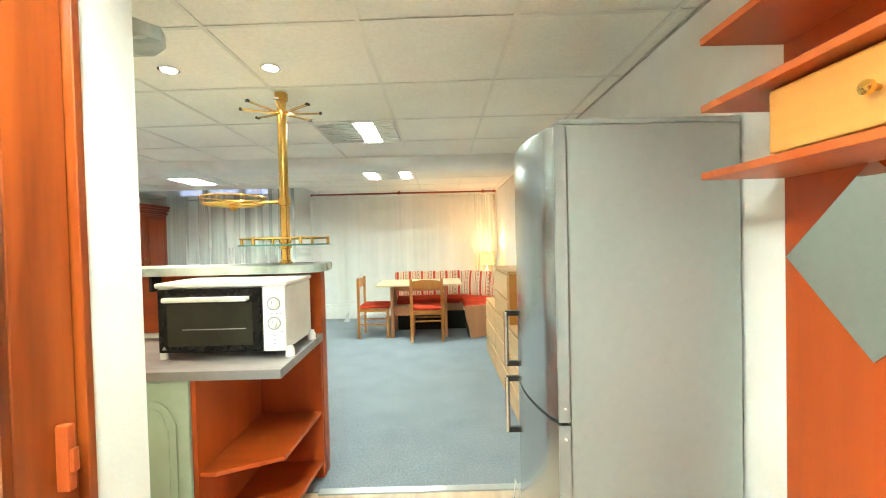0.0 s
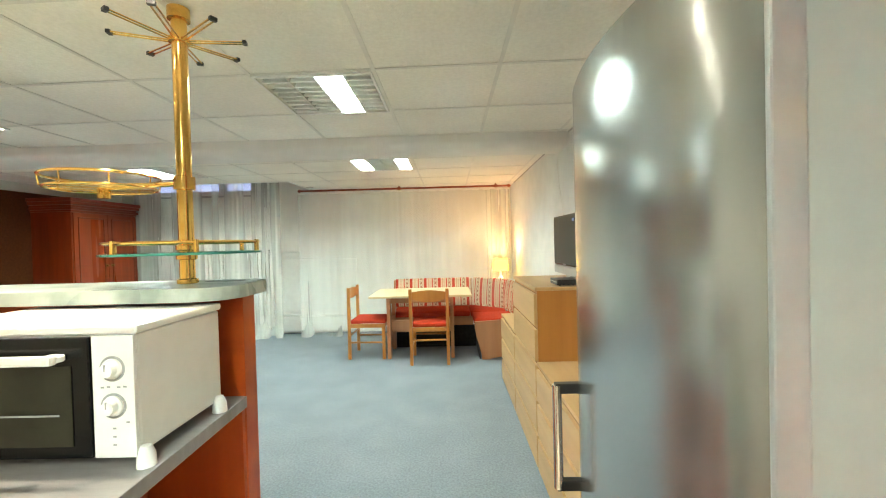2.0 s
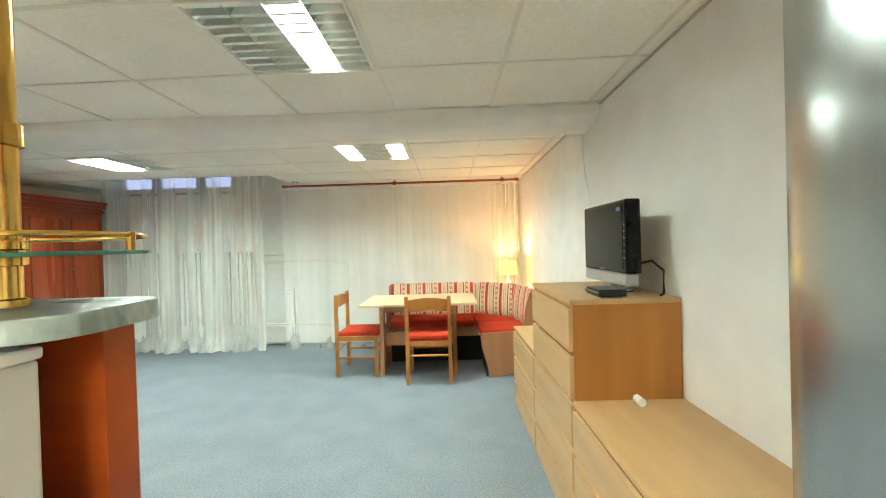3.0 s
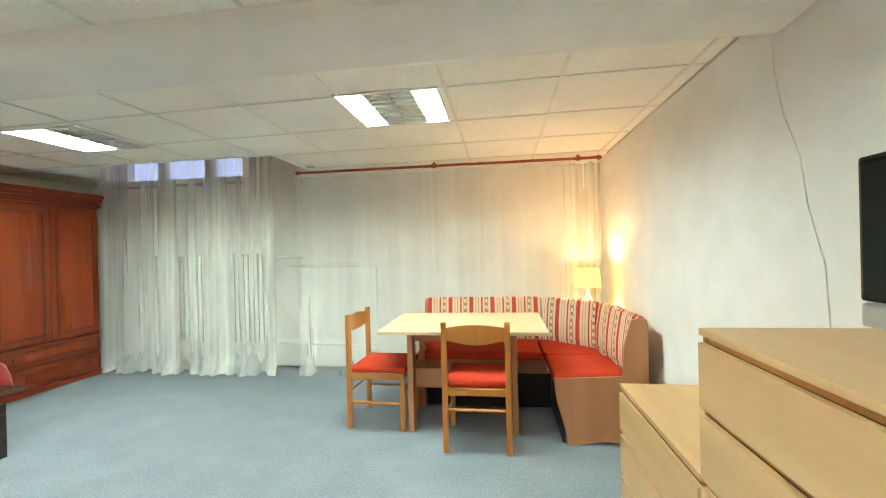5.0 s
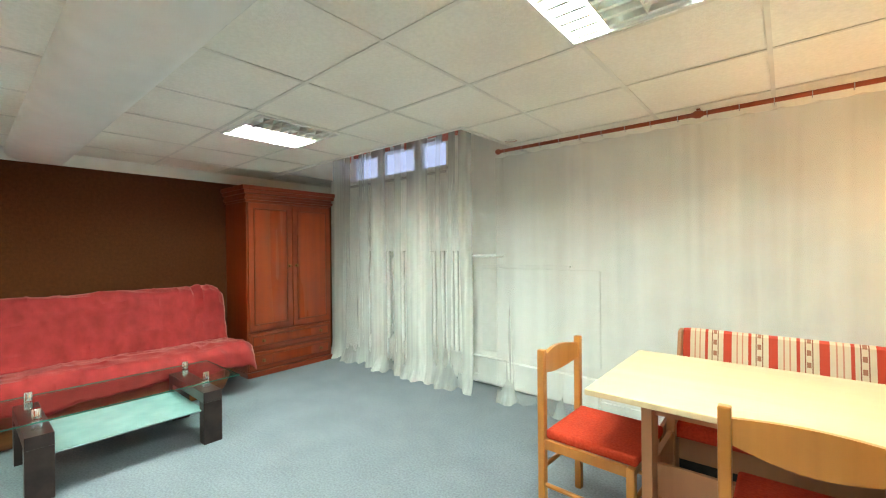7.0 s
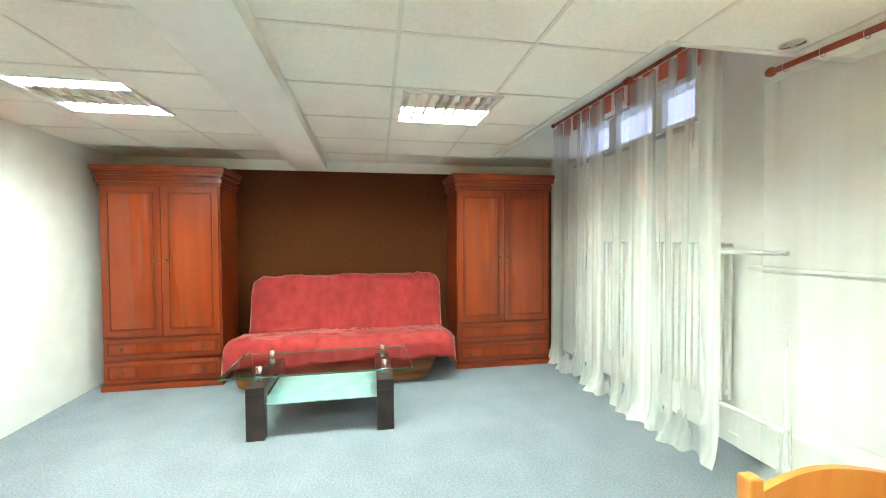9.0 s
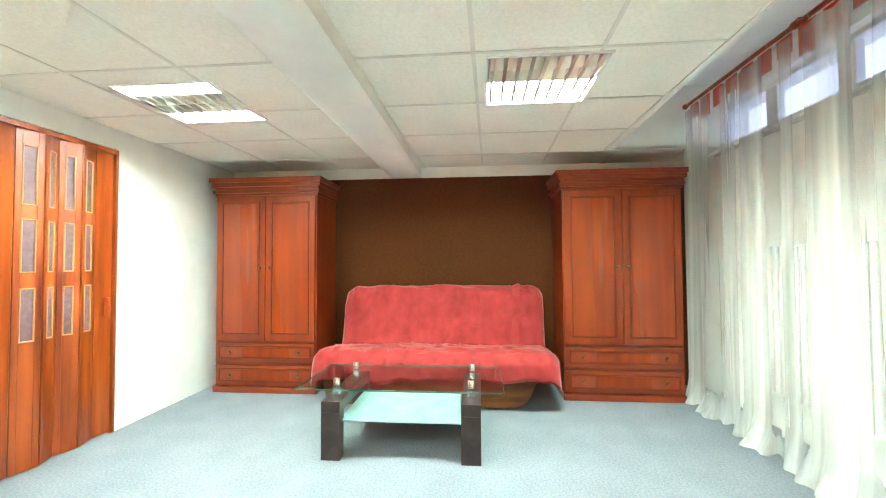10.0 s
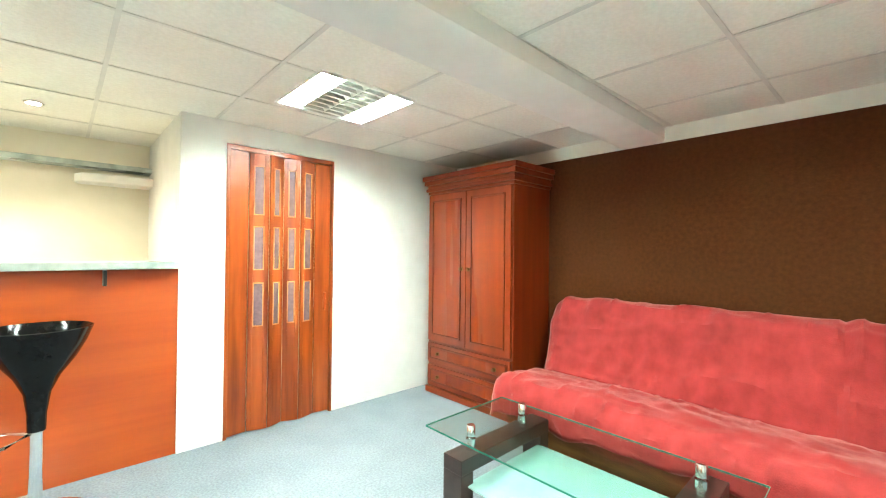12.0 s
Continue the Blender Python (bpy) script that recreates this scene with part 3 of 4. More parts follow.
    return ob


door_main = folding_door(pose(-3.535, YD, 0), "closed cherry-coloured folding door with frosted panes")
door_hall = copy_thing(door_main, pose(-0.69, 1.78, 0, 0, 0, -90))
tagged(door_hall, "cherry-coloured folding door beside the hall entrance")

rack = thing("coat_rack", pose(XR, 2.025, 0), "orange laminate coat rack with drawer and diamond mirror", "coat rack")
part("back_panel", box(-0.02, 0.0, -0.75, 0.0, 0.02, 2.1, 0.002), M["orange_z"], rack)
for z in (1.50, 1.69, 1.88):
    part("shelf", box(-0.26, -0.021, -0.75, 0.0, z, z + 0.02, 0.002), M["orange_y"], rack)
dr = part("drawer", box(-0.20, -0.021, -0.70, -0.17, 1.522, 1.688, 0.002), M["pine"], rack, "pale pine drawer box")
part("drawer_front", box(-0.222, -0.201, -0.69, -0.195, 1.532, 1.678, 0.005), M["pine"], dr)
part("knob", turned(lathe([(0.006, 0), (0.007, 0.012), (0.014, 0.02), (0.013, 0.028), (0.004, 0.032)], 14), pose(-0.222, -0.44, 1.60, 0, -90, 0)), M["brass"], dr, "brass knob", True)
c_, h_ = (-0.245, 1.275), 0.235
bm = slab([(c_[0] - h_, c_[1]), (c_[0], c_[1] - h_), (c_[0] + h_, c_[1]), (c_[0], c_[1] + h_)], 0.0, 0.005)
part("mirror", turned(bm, Matrix(((0, 0, -1, -0.0205), (1, 0, 0, 0), (0, 1, 0, 0), (0, 0, 0, 1)))), M["mirror"], rack, "diamond-shaped mirror")

# fridge: doors towards -x
fr = thing("fridge", pose(0, 0, 0), "tall silver fridge-freezer with bowed doors beside the wall", "fridge")
part("body", box(0.525, 1.105, 2.20, 2.80, 0.03, 1.715, 0.006), M["silver_side"], fr)
part("lid", box(0.50, 1.105, 2.198, 2.802, 1.716, 1.735, 0.007), M["silver_side"], fr)


def bowed_door(z0, z1):
    bm = bmesh.new()
    n, rows = 14, 10
    cols = []
    for i in range(n + 1):
        u = i / n
        y = 2.195 + 0.61 * u
        bow = 0.045 * (1 - (2 * u - 1) ** 2) + 0.012 * u
        edge = 0.012 if 0 < i < n else 0.0
        cols.append((y, 0.485 - bow - edge + 0.012))
    front, back = [], []
    for y, x in cols:
        front.append([bm.verts.new((x, y, z0 + (z1 - z0) * j / rows)) for j in range(rows + 1)])
        back.append([bm.verts.new((0.522, y, z0 + (z1 - z0) * j / rows)) for j in range(rows + 1)])
    for g in (front, back):
        for i in range(n):
            for j in range(rows):
                bm.faces.new((g[i][j], g[i + 1][j], g[i + 1][j + 1], g[i][j + 1]))
    for i in range(n):
        bm.faces.new((front[i][0], front[i + 1][0], back[i + 1][0], back[i][0]))
        bm.faces.new((front[i][-1], front[i + 1][-1], back[i + 1][-1], back[i][-1]))
    for i in (0, n):
        for j in range(rows):
            bm.faces.new((front[i][j], front[i][j + 1], back[i][j + 1], back[i][j]))
    return bm


for nm, z0, z1, h0, h1 in (("upper_door", 0.735, 1.712, 0.76, 1.01), ("lower_door", 0.06, 0.722, 0.45, 0.705)):
    d = part(nm, bowed_door(z0, z1), M["steel"], fr, smooth=True)
    part("edge_trim", box(0.484, 0.523, 2.186, 2.194, z0, z1, 0.003), M["silver_trim"], d)
    hd = part("handle", rod((0.405, 2.745, h0), (0.405, 2.745, h1), 0.011, 14), M["chrome"], d, "chrome bar handle", True)
    for z in (h0 + 0.008, h1 - 0.008):
        part("bracket", box(0.400, 0.462, 2.735, 2.757, z - 0.012, z + 0.012, 0.003), M["black_plastic"], hd)
part("hinge_cover", box(0.497, 0.522, 2.188, 2.199, 1.655, 1.712, 0.002), M["black_plastic"], fr)
for z in (0.68, 0.78):
    part("screw_cap", turned(lathe([(0.005, 0), (0.005, 0.004), (0.002, 0.006)], 10), pose(0.506, 2.186, z, 90, 0, 0)), M["white_enamel"], fr)
part("plinth", box(0.55, 1.05, 2.21, 2.79, 0.0, 0.03), M["black_plastic"], fr)
tagged(part("power_cable", tube([(0.46, 2.84, 0.006), (0.44, 2.83, 0.09), (0.45, 2.845, 0.16), (0.47, 2.85, 0.10), (0.47, 2.86, 0.006)], 0.005), M["cable"], None, "", True), "loop of white cable on the floor beside the fridge", "cable")

# ---- kitchen ----
bar = thing("bar_counter", pose(0, 0, 0), "orange laminate bar with a green-grey marbled top", "bar counter")
part("panel", box(XC, -0.585, 3.205, 3.29, 0.0, 1.19, 0.002), M["orange_x"], bar)
for x in (-0.95, -1.5, -2.08):
    part("bracket", box(x - 0.008, x + 0.008, 3.291, 3.38, 1.10, 1.189, 0.002), M["black_plastic"], bar, "small black metal bracket")
    part("bracket", box(x - 0.008, x + 0.008, 3.12, 3.204, 1.10, 1.189, 0.002), M["black_plastic"], bar, "small black metal bracket")
out = [(XC, 3.36), (XC, 3.02), (-0.66, 3.02)] + arc(-0.66, 3.14, 0.12, -90, 0, 6) + [(-0.54, 3.27)] + arc(-0.62, 3.28, 0.08, 0, 90, 5)
part("bar_top", slab(out, 1.192, 1.236, 0.004), M["marble"], bar, "green-grey marbled top with a rounded end")
tagged(part("worktop", slab([(XC, 3.203), (XC, 2.54), (-0.565, 2.54), (-0.58, 3.203)], 0.79, 0.83, 0.003), M["grey_top"]), "grey laminate worktop under the bar", "worktop")
tagged(part("worktop_strip", box(XC, -1.22, 3.18, 3.203, 0.831, 0.858, 0.003), M["white_enamel"]), "white upstand strip at the back of the worktop", "upstand")
hob = thing("hob", pose(0, 0, 0), "black glass hob set in the grey worktop", "hob")
part("glass", box(-2.16, -1.60, 2.60, 3.10, 0.831, 0.837, 0.002), M["black_gloss"], hob)
for x, y in ((-1.75, 2.74), (-1.75, 2.96), (-2.01, 2.74), (-2.01, 2.96)):
    part("ring", tube([(x + 0.08 * math.cos(a), y + 0.08 * math.sin(a), 0.8375) for a in [k * math.pi / 10 for k in range(20)]], 0.0015, 5, True), M["grey_print"], hob)


def base_unit(x0, x1, hinge_left=True):
    ob = thing("base_cabinet", pose(x0, 2.58, 0), "mint green kitchen base cabinet with an arched panel door", "cabinet", "kitchen base cabinets")
    w = x1 - x0
    part("body", box(0.0, w, 0.0, 0.61, 0.10, 0.788), M["orange_z"], ob)
    part("plinth", box(0.0, w, 0.04, 0.60, 0.0, 0.099), M["black_plastic"], ob)
    d = part("door", box(0.004, w - 0.004, -0.022, -0.001, 0.105, 0.785, 0.004), M["mint"], ob)
    for k, (ins, zt) in enumerate(((0.055, 0.665), (0.085, 0.635))):
        o = [(ins, 0.18 + 0.03 * k), (w - ins, 0.18 + 0.03 * k), (w - ins, zt - 0.06)]
        cx, hw = w / 2, w / 2 - ins
        o += [(cx + hw * math.cos(radians(a)) * 0.86, zt - 0.06 + 0.10 * math.sin(radians(a))) for a in range(10, 180, 20)]
        o += [(ins, zt - 0.06)]
        bm = slab(o, 0.0, 0.005 + 0.003 * k, 0.002)
        part("moulding", turned(bm, Matrix(((1, 0, 0, 0), (0, 0, -1, -0.0222), (0, 1, 0, 0), (0, 0, 0, 1)))), M["mint"], d)
    part("knob", turned(lathe([(0.005, 0), (0.006, 0.012), (0.014, 0.02), (0.011, 0.028), (0.003, 0.03)], 14), pose(0.045 if not hinge_left else w - 0.05, -0.022, 0.72, 90, 0, 0)), M["brass"], d, "brass knob", True)
    return ob


for x0, x1, left in ((-1.285, -0.985, False), (-1.65, -1.29, True), (-2.015, -1.655, False), (-2.47, -2.02, True)):
    base_unit(x0 + 0.027, x1 + 0.027, left)
unit = thing("corner_shelf", pose(0, 0, 0), "orange laminate open corner shelf under the worktop", "shelf")
part("side_panel", box(-0.955, -0.937, 2.57, 3.184, 0.0, 0.788), M["orange_z"], unit)
part("back_panel", box(-0.955, -0.59, 3.185, 3.203, 0.0, 0.788), M["orange_z"], unit)
for z in (0.08, 0.365):
    part("shelf", slab([(-0.936, 3.184), (-0.936, 2.58), (-0.87, 2.58), (-0.62, 2.70), (-0.595, 3.184)], z, z + 0.02, 0.002), M["orange_x"], unit)

ov = thing("mini_oven", pose(0, 0, 0.83), "white electric mini oven with a dark glass door on the worktop", "oven")
part("body", box(-1.205, -0.612, 2.745, 3.10, 0.03, 0.325, 0.008), M["white_enamel"], ov)
part("lid", box(-1.212, -0.605, 2.735, 3.105, 0.326, 0.350, 0.010, 3), M["white_enamel"], ov)
part("control_panel", box(-0.715, -0.612, 2.733, 2.744, 0.028, 0.325, 0.002), M["white_enamel"], ov)
dr = part("door", box(-1.192, -0.718, 2.728, 2.744, 0.03, 0.322, 0.003), M["black_gloss"], ov, "black glass oven door")
part("window", box(-1.15, -0.76, 2.7255, 2.7275, 0.06, 0.255, 0.0), M["oven_window"], dr)
part("rack_line", box(-1.08, -0.79, 2.7235, 2.725, 0.134, 0.138), M["grey_print"], dr)
part("label_print", turned(slab([(-1.178, 0.045), (-1.158, 0.045), (-1.168, 0.062)], 0, 0.001), Matrix(((1, 0, 0, 0), (0, 0, -1, 2.7275), (0, 1, 0, 0), (0, 0, 0, 1)))), M["grey_print"], dr)
hb = bmesh.new()
box(-1.15, -0.77, 2.685, 2.705, 0.265, 0.288, 0.007, 2, hb)
box(-1.15, -1.11, 2.70, 2.728, 0.268, 0.285, 0.004, 1, hb)
box(-0.81, -0.77, 2.70, 2.728, 0.268, 0.285, 0.004, 1, hb)
part("handle", hb, M["white_enamel"], dr, "white bar handle")
for z in (0.155, 0.245):
    k = part("knob", turned(lathe([(0.026, 0), (0.024, 0.006), (0.018, 0.008), (0.016, 0.022), (0.006, 0.024)], 22), pose(-0.664, 2.733, z, 90, 0, 0)), M["white_enamel"], ov, "", True)
    part("dial_ring", turned(lathe([(0.031, 0), (0.031, 0.001), (0.027, 0.0012)], 28), pose(-0.664, 2.7325, z, 90, 0, 0)), M["grey_print"], k)
    part("grip", box(-0.6655, -0.6625, 2.708, 2.7115, z, z + 0.016, 0.001), M["grey_print"], k)
for x, z in ((-0.69, 0.20), (-0.675, 0.201), (-0.65, 0.2), (-0.635, 0.201), (-0.664, 0.10), (-0.664, 0.08), (-0.664, 0.06), (-0.63, 0.115)):
    part("print", box(x - 0.004, x + 0.004, 2.7318, 2.7328, z - 0.002, z + 0.002), M["grey_print"], ov)
for y in (2.75, 3.07):
    for x in (-1.18, -0.622):
        part("foot", lathe([(0.022, 0), (0.020, 0.03), (0.012, 0.05), (0.004, 0.053)], 16, (x + (0.02 if x > -1 else 0), y, 0)), M["white_enamel"], ov, "", True)

# brass bar post with glass tray, wire tray and glass rack
post = thing("bar_post", pose(-0.776, 3.20, 1.236), "polished brass post with trays between bar and ceiling", "bar post")
H = CEIL - 1.236 - 0.004
part("pole", rod((0, 0, 0), (0, 0, H), 0.025, 28), M["brass"], post, smooth=True)
for z, r, h in ((0, 0.034, 0.02), (0.085, 0.034, 0.022), (0.118, 0.034, 0.022), (0.33, 0.034, 0.05), (H - 0.045, 0.036, 0.045), (0.845, 0.034, 0.02)):
    part("collar", lathe([(0.026, z), (r, z + 0.003), (r, z + h - 0.003), (0.026, z + h)], 28), M["brass"], post, "", True)
tray = part("glass_shelf", lathe([(0.03, 0.104), (0.245, 0.104), (0.245, 0.112), (0.03, 0.112)], 48), M["glass"], post, "round green-edged glass shelf", True)
part("glass_edge", lathe([(0.2452, 0.104), (0.2475, 0.105), (0.2475, 0.111), (0.2452, 0.112)], 48), M["glass_edge"], tray, "", True)
part("rail", tube([(0.235 * math.cos(a), 0.235 * math.sin(a), 0.145) for a in [2 * math.pi * k / 40 for k in range(40)]], 0.005, 8, True), M["brass"], tray, "thin brass gallery rail", True)
for k in range(6):
    a = math.pi * (k / 3 + 0.05)
    part("rail_post", rod((0.235 * math.cos(a), 0.235 * math.sin(a), 0.1125), (0.235 * math.cos(a), 0.235 * math.sin(a), 0.152), 0.008, 12), M["brass"], tray, "", True)
part("arm", rod((-0.02, 0, 0.355), (-0.30, 0.0, 0.345), 0.009, 12), M["brass"], post, "", True)
wire = part("wire_tray", tube([(-0.29 + 0.17 * math.cos(a), 0.17 * math.sin(a), 0.385) for a in [2 * math.pi * k / 36 for k in range(36)]], 0.005, 8, True), M["brass"], post, "round brass wire tray", True)
part("rim", tube([(-0.29 + 0.16 * math.cos(a), 0.16 * math.sin(a), 0.345) for a in [2 * math.pi * k / 36 for k in range(36)]], 0.004, 8, True), M["brass"], wire, "", True)
for k in range(-4, 5):
    y = k * 0.034
    q = math.sqrt(0.16 ** 2 - y * y)
    part("wire", rod((-0.29 - q, y, 0.345), (-0.29 + q, y, 0.345), 0.0018, 6), M["brass"], wire)
for k in range(8):
    a = k * math.pi / 4
    part("stay", rod((-0.29 + 0.165 * math.cos(a), 0.165 * math.sin(a), 0.345), (-0.29 + 0.17 * math.cos(a), 0.17 * math.sin(a), 0.385), 0.0025, 6), M["brass"], wire)
part("hub", rod((-0.29, 0, 0.31), (-0.29, 0, 0.35), 0.02, 16), M["brass"], wire, "", True)
for k in range(8):
    a = k * math.pi / 4 + 0.25
    n_ = Vector((math.cos(a), math.sin(a), 0))
    s_ = Vector((-math.sin(a), math.cos(a), 0)) * 0.008
    base_ = Vector((0, 0, 0.855))
    bm = bmesh.new()
    for sg in (-1, 1):
        rod(base_ + n_ * 0.03 + s_ * sg, base_ + n_ * 0.21 + s_ * sg + Vector((0, 0, 0.012)), 0.003, 6, bm)
    arm = part("hook_arm", bm, M["brass"], post)
    part("cap", turned(box(-0.006, 0.008, -0.012, 0.012, -0.006, 0.007, 0.002), Matrix.Translation(base_ + n_ * 0.212 + Vector((0, 0, 0.012))) @ pose(0, 0, 0, 0, 0, math.degrees(a))), M["black_plastic"], arm)

# kitchen wall: marbled board and white extractor shelf
tagged(part("marble_board", slab([(XC, YK), (-0.74, YK), (-0.70, YK + 0.06), (-0.72, YK + 0.11), (-0.79, YK + 0.16), (XC, YK + 0.16)][::-1], 1.955, 1.995, 0.003), M["marble"]), "green-grey marbled board high on the kitchen wall", "shelf")
tagged(part("white_shelf", slab([(XC, YK), (-1.98, YK), (-1.96, YK + 0.10), (-2.0, YK + 0.20), (-2.1, YK + 0.24), (XC, YK + 0.24)][::-1], 1.83, 1.90, 0.012), M["white_enamel"]), "white rounded shelf on the cream kitchen wall", "shelf")

# bar stool
st = thing("bar_stool", pose(-1.82, 3.63, 0), "black moulded bar stool on a chrome column", "bar stool")
part("base_plate", lathe([(0.20, 0), (0.20, 0.006), (0.15, 0.018), (0.05, 0.03), (0.03, 0.05)], 36), M["chrome"], st, "round chrome base", True)
part("column", rod((0, 0, 0.05), (0, 0, 0.46), 0.026, 20), M["chrome"], st, smooth=True)
part("footrest", tube([(0.02, 0, 0.43), (0.10, 0.10, 0.42), (0.20, 0.12, 0.41), (0.25, 0.06, 0.405), (0.25, -0.06, 0.405), (0.20, -0.12, 0.41), (0.10, -0.10, 0.42), (0.02, 0, 0.43)], 0.009, 8), M["chrome"], st, smooth=True)
part("seat", lathe([(0.034, 0.44), (0.036, 0.52), (0.05, 0.62), (0.085, 0.70), (0.14, 0.78), (0.18, 0.86), (0.205, 0.93), (0.198, 0.932), (0.165, 0.86), (0.10, 0.80), (0.01, 0.78)], 32), M["black_gloss"], st, "black plastic shell", True)

# ---- sitting room: chests and television ----
def chest(y0, y1, height, rows, label):
    ob = thing("chest_of_drawers", pose(0.655, y0, 0), label, "chest of drawers", "chests of drawers")
    w, dep = y1 - y0, XR - 0.655 - 0.004
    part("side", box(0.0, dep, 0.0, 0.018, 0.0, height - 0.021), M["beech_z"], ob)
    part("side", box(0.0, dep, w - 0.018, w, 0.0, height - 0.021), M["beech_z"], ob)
    part("top", box(-0.012, dep, -0.002, w + 0.002, height - 0.02, height, 0.002), M["beech"], ob)
    part("carcass", box(0.02, dep - 0.01, 0.019, w - 0.019, 0.02, height - 0.022), M["dark_gap"], ob)
    h = (height - 0.02 - 0.03) / rows
    for k in range(rows):
        z = 0.03 + h * k
        part("drawer_front", box(-0.018, 0.0, 0.006, w - 0.006, z + 0.004, z + h - 0.020, 0.002), M["beech"], ob)
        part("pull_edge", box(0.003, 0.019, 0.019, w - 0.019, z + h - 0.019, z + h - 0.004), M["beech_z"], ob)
    return ob


chest(4.13, 4.915, 1.085, 5, "tall beech veneer chest of drawers against the wall")
chest(4.925, 5.73, 0.655, 3, "low beech veneer chest of three drawers beside the bench")
chest(3.33, 4.12, 0.655, 3, "low beech veneer chest of three drawers beside the tall one")

tv = thing("television", pose(0.93, 4.455, 1.085, 0, 0, 0), "small black flat television with a silver lower bar on the chest", "television")
part("housing", box(-0.018, 0.05, -0.270, 0.275, 0.10, 0.435, 0.010), M["black_gloss"], tv)
part("screen", box(-0.0205, -0.0185, -0.235, 0.258, 0.120, 0.415), M["screen"], tv)
part("lower_bar", box(-0.02, 0.04, -0.262, 0.270, 0.042, 0.098, 0.008), M["silver_trim"], tv, "silver speaker bar")
part("maker_mark", box(-0.0225, -0.0208, -0.03, 0.04, 0.106, 0.114), M["grey_print"], tv)
part("sticker", box(-0.0225, -0.0208, -0.222, -0.180, 0.385, 0.403), M["blue"], tv, "blue price sticker")
for k in range(6):
    part("button", box(-0.0205, -0.0185, -0.260, -0.248, 0.17 + 0.03 * k, 0.174 + 0.03 * k), M["grey_print"], tv)
part("back", box(0.05, 0.085, -0.2, 0.2, 0.12, 0.38, 0.015), M["black_plastic"], tv)
part("neck", box(0.0, 0.035, -0.05, 0.05, 0.012, 0.05, 0.004), M["silver_trim"], tv)
part("foot", lathe([(0.12, 0), (0.12, 0.005), (0.06, 0.012), (0.02, 0.014)], 28, (0.01, 0, 0)), M["black_gloss"], tv, "", True)
stb = thing("set_top_box", pose(0.78, 4.16, 1.0865), "black set-top box beside the television foot", "receiver")
part("case", box(0.0, 0.12, 0.0, 0.16, 0.004, 0.036, 0.003), M["black_plastic"], stb)
part("front_strip", box(-0.003, 0.0, 0.01, 0.15, 0.02, 0.024), M["silver_trim"], stb)
for x in (0.02, 0.10):
    for y in (0.02, 0.14):
        part("foot", rod((x, y, 0), (x, y, 0.004), 0.006, 8), M["black_plastic"], stb)
tagged(part("tv_cable", tube([(1.0, 4.30, 1.22), (1.04, 4.22, 1.24), (1.06, 4.16, 1.20), (1.06, 4.16, 1.10), (1.04, 4.15, 1.093)], 0.006), M["black_plastic"], None, "", True), "black cable behind the television", "cable")
tagged(part("wall_cable", tube([(XR - 0.004, 5.36, 2.10), (XR - 0.004, 5.34, 1.95), (XR - 0.004, 5.30, 1.80), (XR - 0.004, 5.22, 1.62), (XR - 0.004, 5.19, 1.45), (XR - 0.004, 5.12, 1.25), (XR - 0.004, 5.08, 0.7)], 0.0022), M["cable"], None, "", True), "thin pale cable hanging down the white wall", "cable")
plug = thing("plug", pose(0.90, 4.07, 0.655), "white plug lying on the low chest", "plug")
part("cap", rod((0, -0.03, 0.018), (0, 0.02, 0.018), 0.017, 14), M["white_enamel"], plug, smooth=True)
part("pins", box(-0.008, 0.008, 0.02, 0.04, 0.014, 0.022), M["black_plastic"], plug)


# ---- dining corner ----
def dining_chair(m):
    ob = thing("dining_chair", m, "honey beech dining chair with an orange-red padded seat", "chair", "dining chairs")
    w, d = 0.41, 0.43                                     # back at y 0, front at y d
    for x in (0.0, w):
        part("back_leg", box(x - 0.018, x + 0.018, -0.015, 0.02, 0, 0.85, 0.006), M["chair_wood"], ob)
        part("front_leg", box(x - 0.018, x + 0.018, d - 0.035, d, 0, 0.42, 0.006), M["chair_wood"], ob)
        part("side_rail", box(x - 0.011, x + 0.011, 0.021, d - 0.036, 0.375, 0.42, 0.003), M["chair_wood"], ob)
        part("side_stretcher", rod((x, 0.02, 0.20), (x, d - 0.03, 0.20), 0.011, 10), M["chair_wood"], ob, smooth=True)
    part("front_rail", box(0.019, w - 0.019, d - 0.03, d - 0.008, 0.375, 0.42, 0.003), M["chair_wood"], ob)
    part("back_rail", box(0.019, w - 0.019, -0.008, 0.014, 0.375, 0.42, 0.003), M["chair_wood"], ob)
    part("back_stretcher", rod((0.015, 0.004, 0.28), (w - 0.015, 0.004, 0.28), 0.011, 10), M["chair_wood"], ob, smooth=True)
    part("front_stretcher", rod((0.015, d - 0.018, 0.26), (w - 0.015, d - 0.018, 0.26), 0.011, 10), M["chair_wood"], ob, smooth=True)
    bm = bmesh.new()
    n = 12
    rows = []
    for i in range(n + 1):
        u = i / n
        s = math.sin(math.pi * u)
        x = 0.017 + (w - 0.034) * u
        y = 0.002 - 0.022 * s
        top, low = 0.815 + 0.022 * s, 0.735 - 0.028 * s
        rows.append([bm.verts.new((x, y - 0.009, low)), bm.verts.new((x, y - 0.009, top)), bm.verts.new((x, y + 0.009, top)), bm.verts.new((x, y + 0.009, low))])
    for a, b in zip(rows, rows[1:]):
        for k in range(4):
            bm.faces.new((a[k], a[(k + 1) % 4], b[(k + 1) % 4], b[k]))
    bm.faces.new(rows[0]), bm.faces.new(rows[-1])
    part("back_slat", bm, M["chair_wood"], ob, smooth=True)
    bm = box(0.0, w, 0.018, d + 0.005, 0.421, 0.468, 0.018, 3)
    part("seat", bm, M["red_cloth"], ob, "orange-red fabric seat pad", True)
    return ob


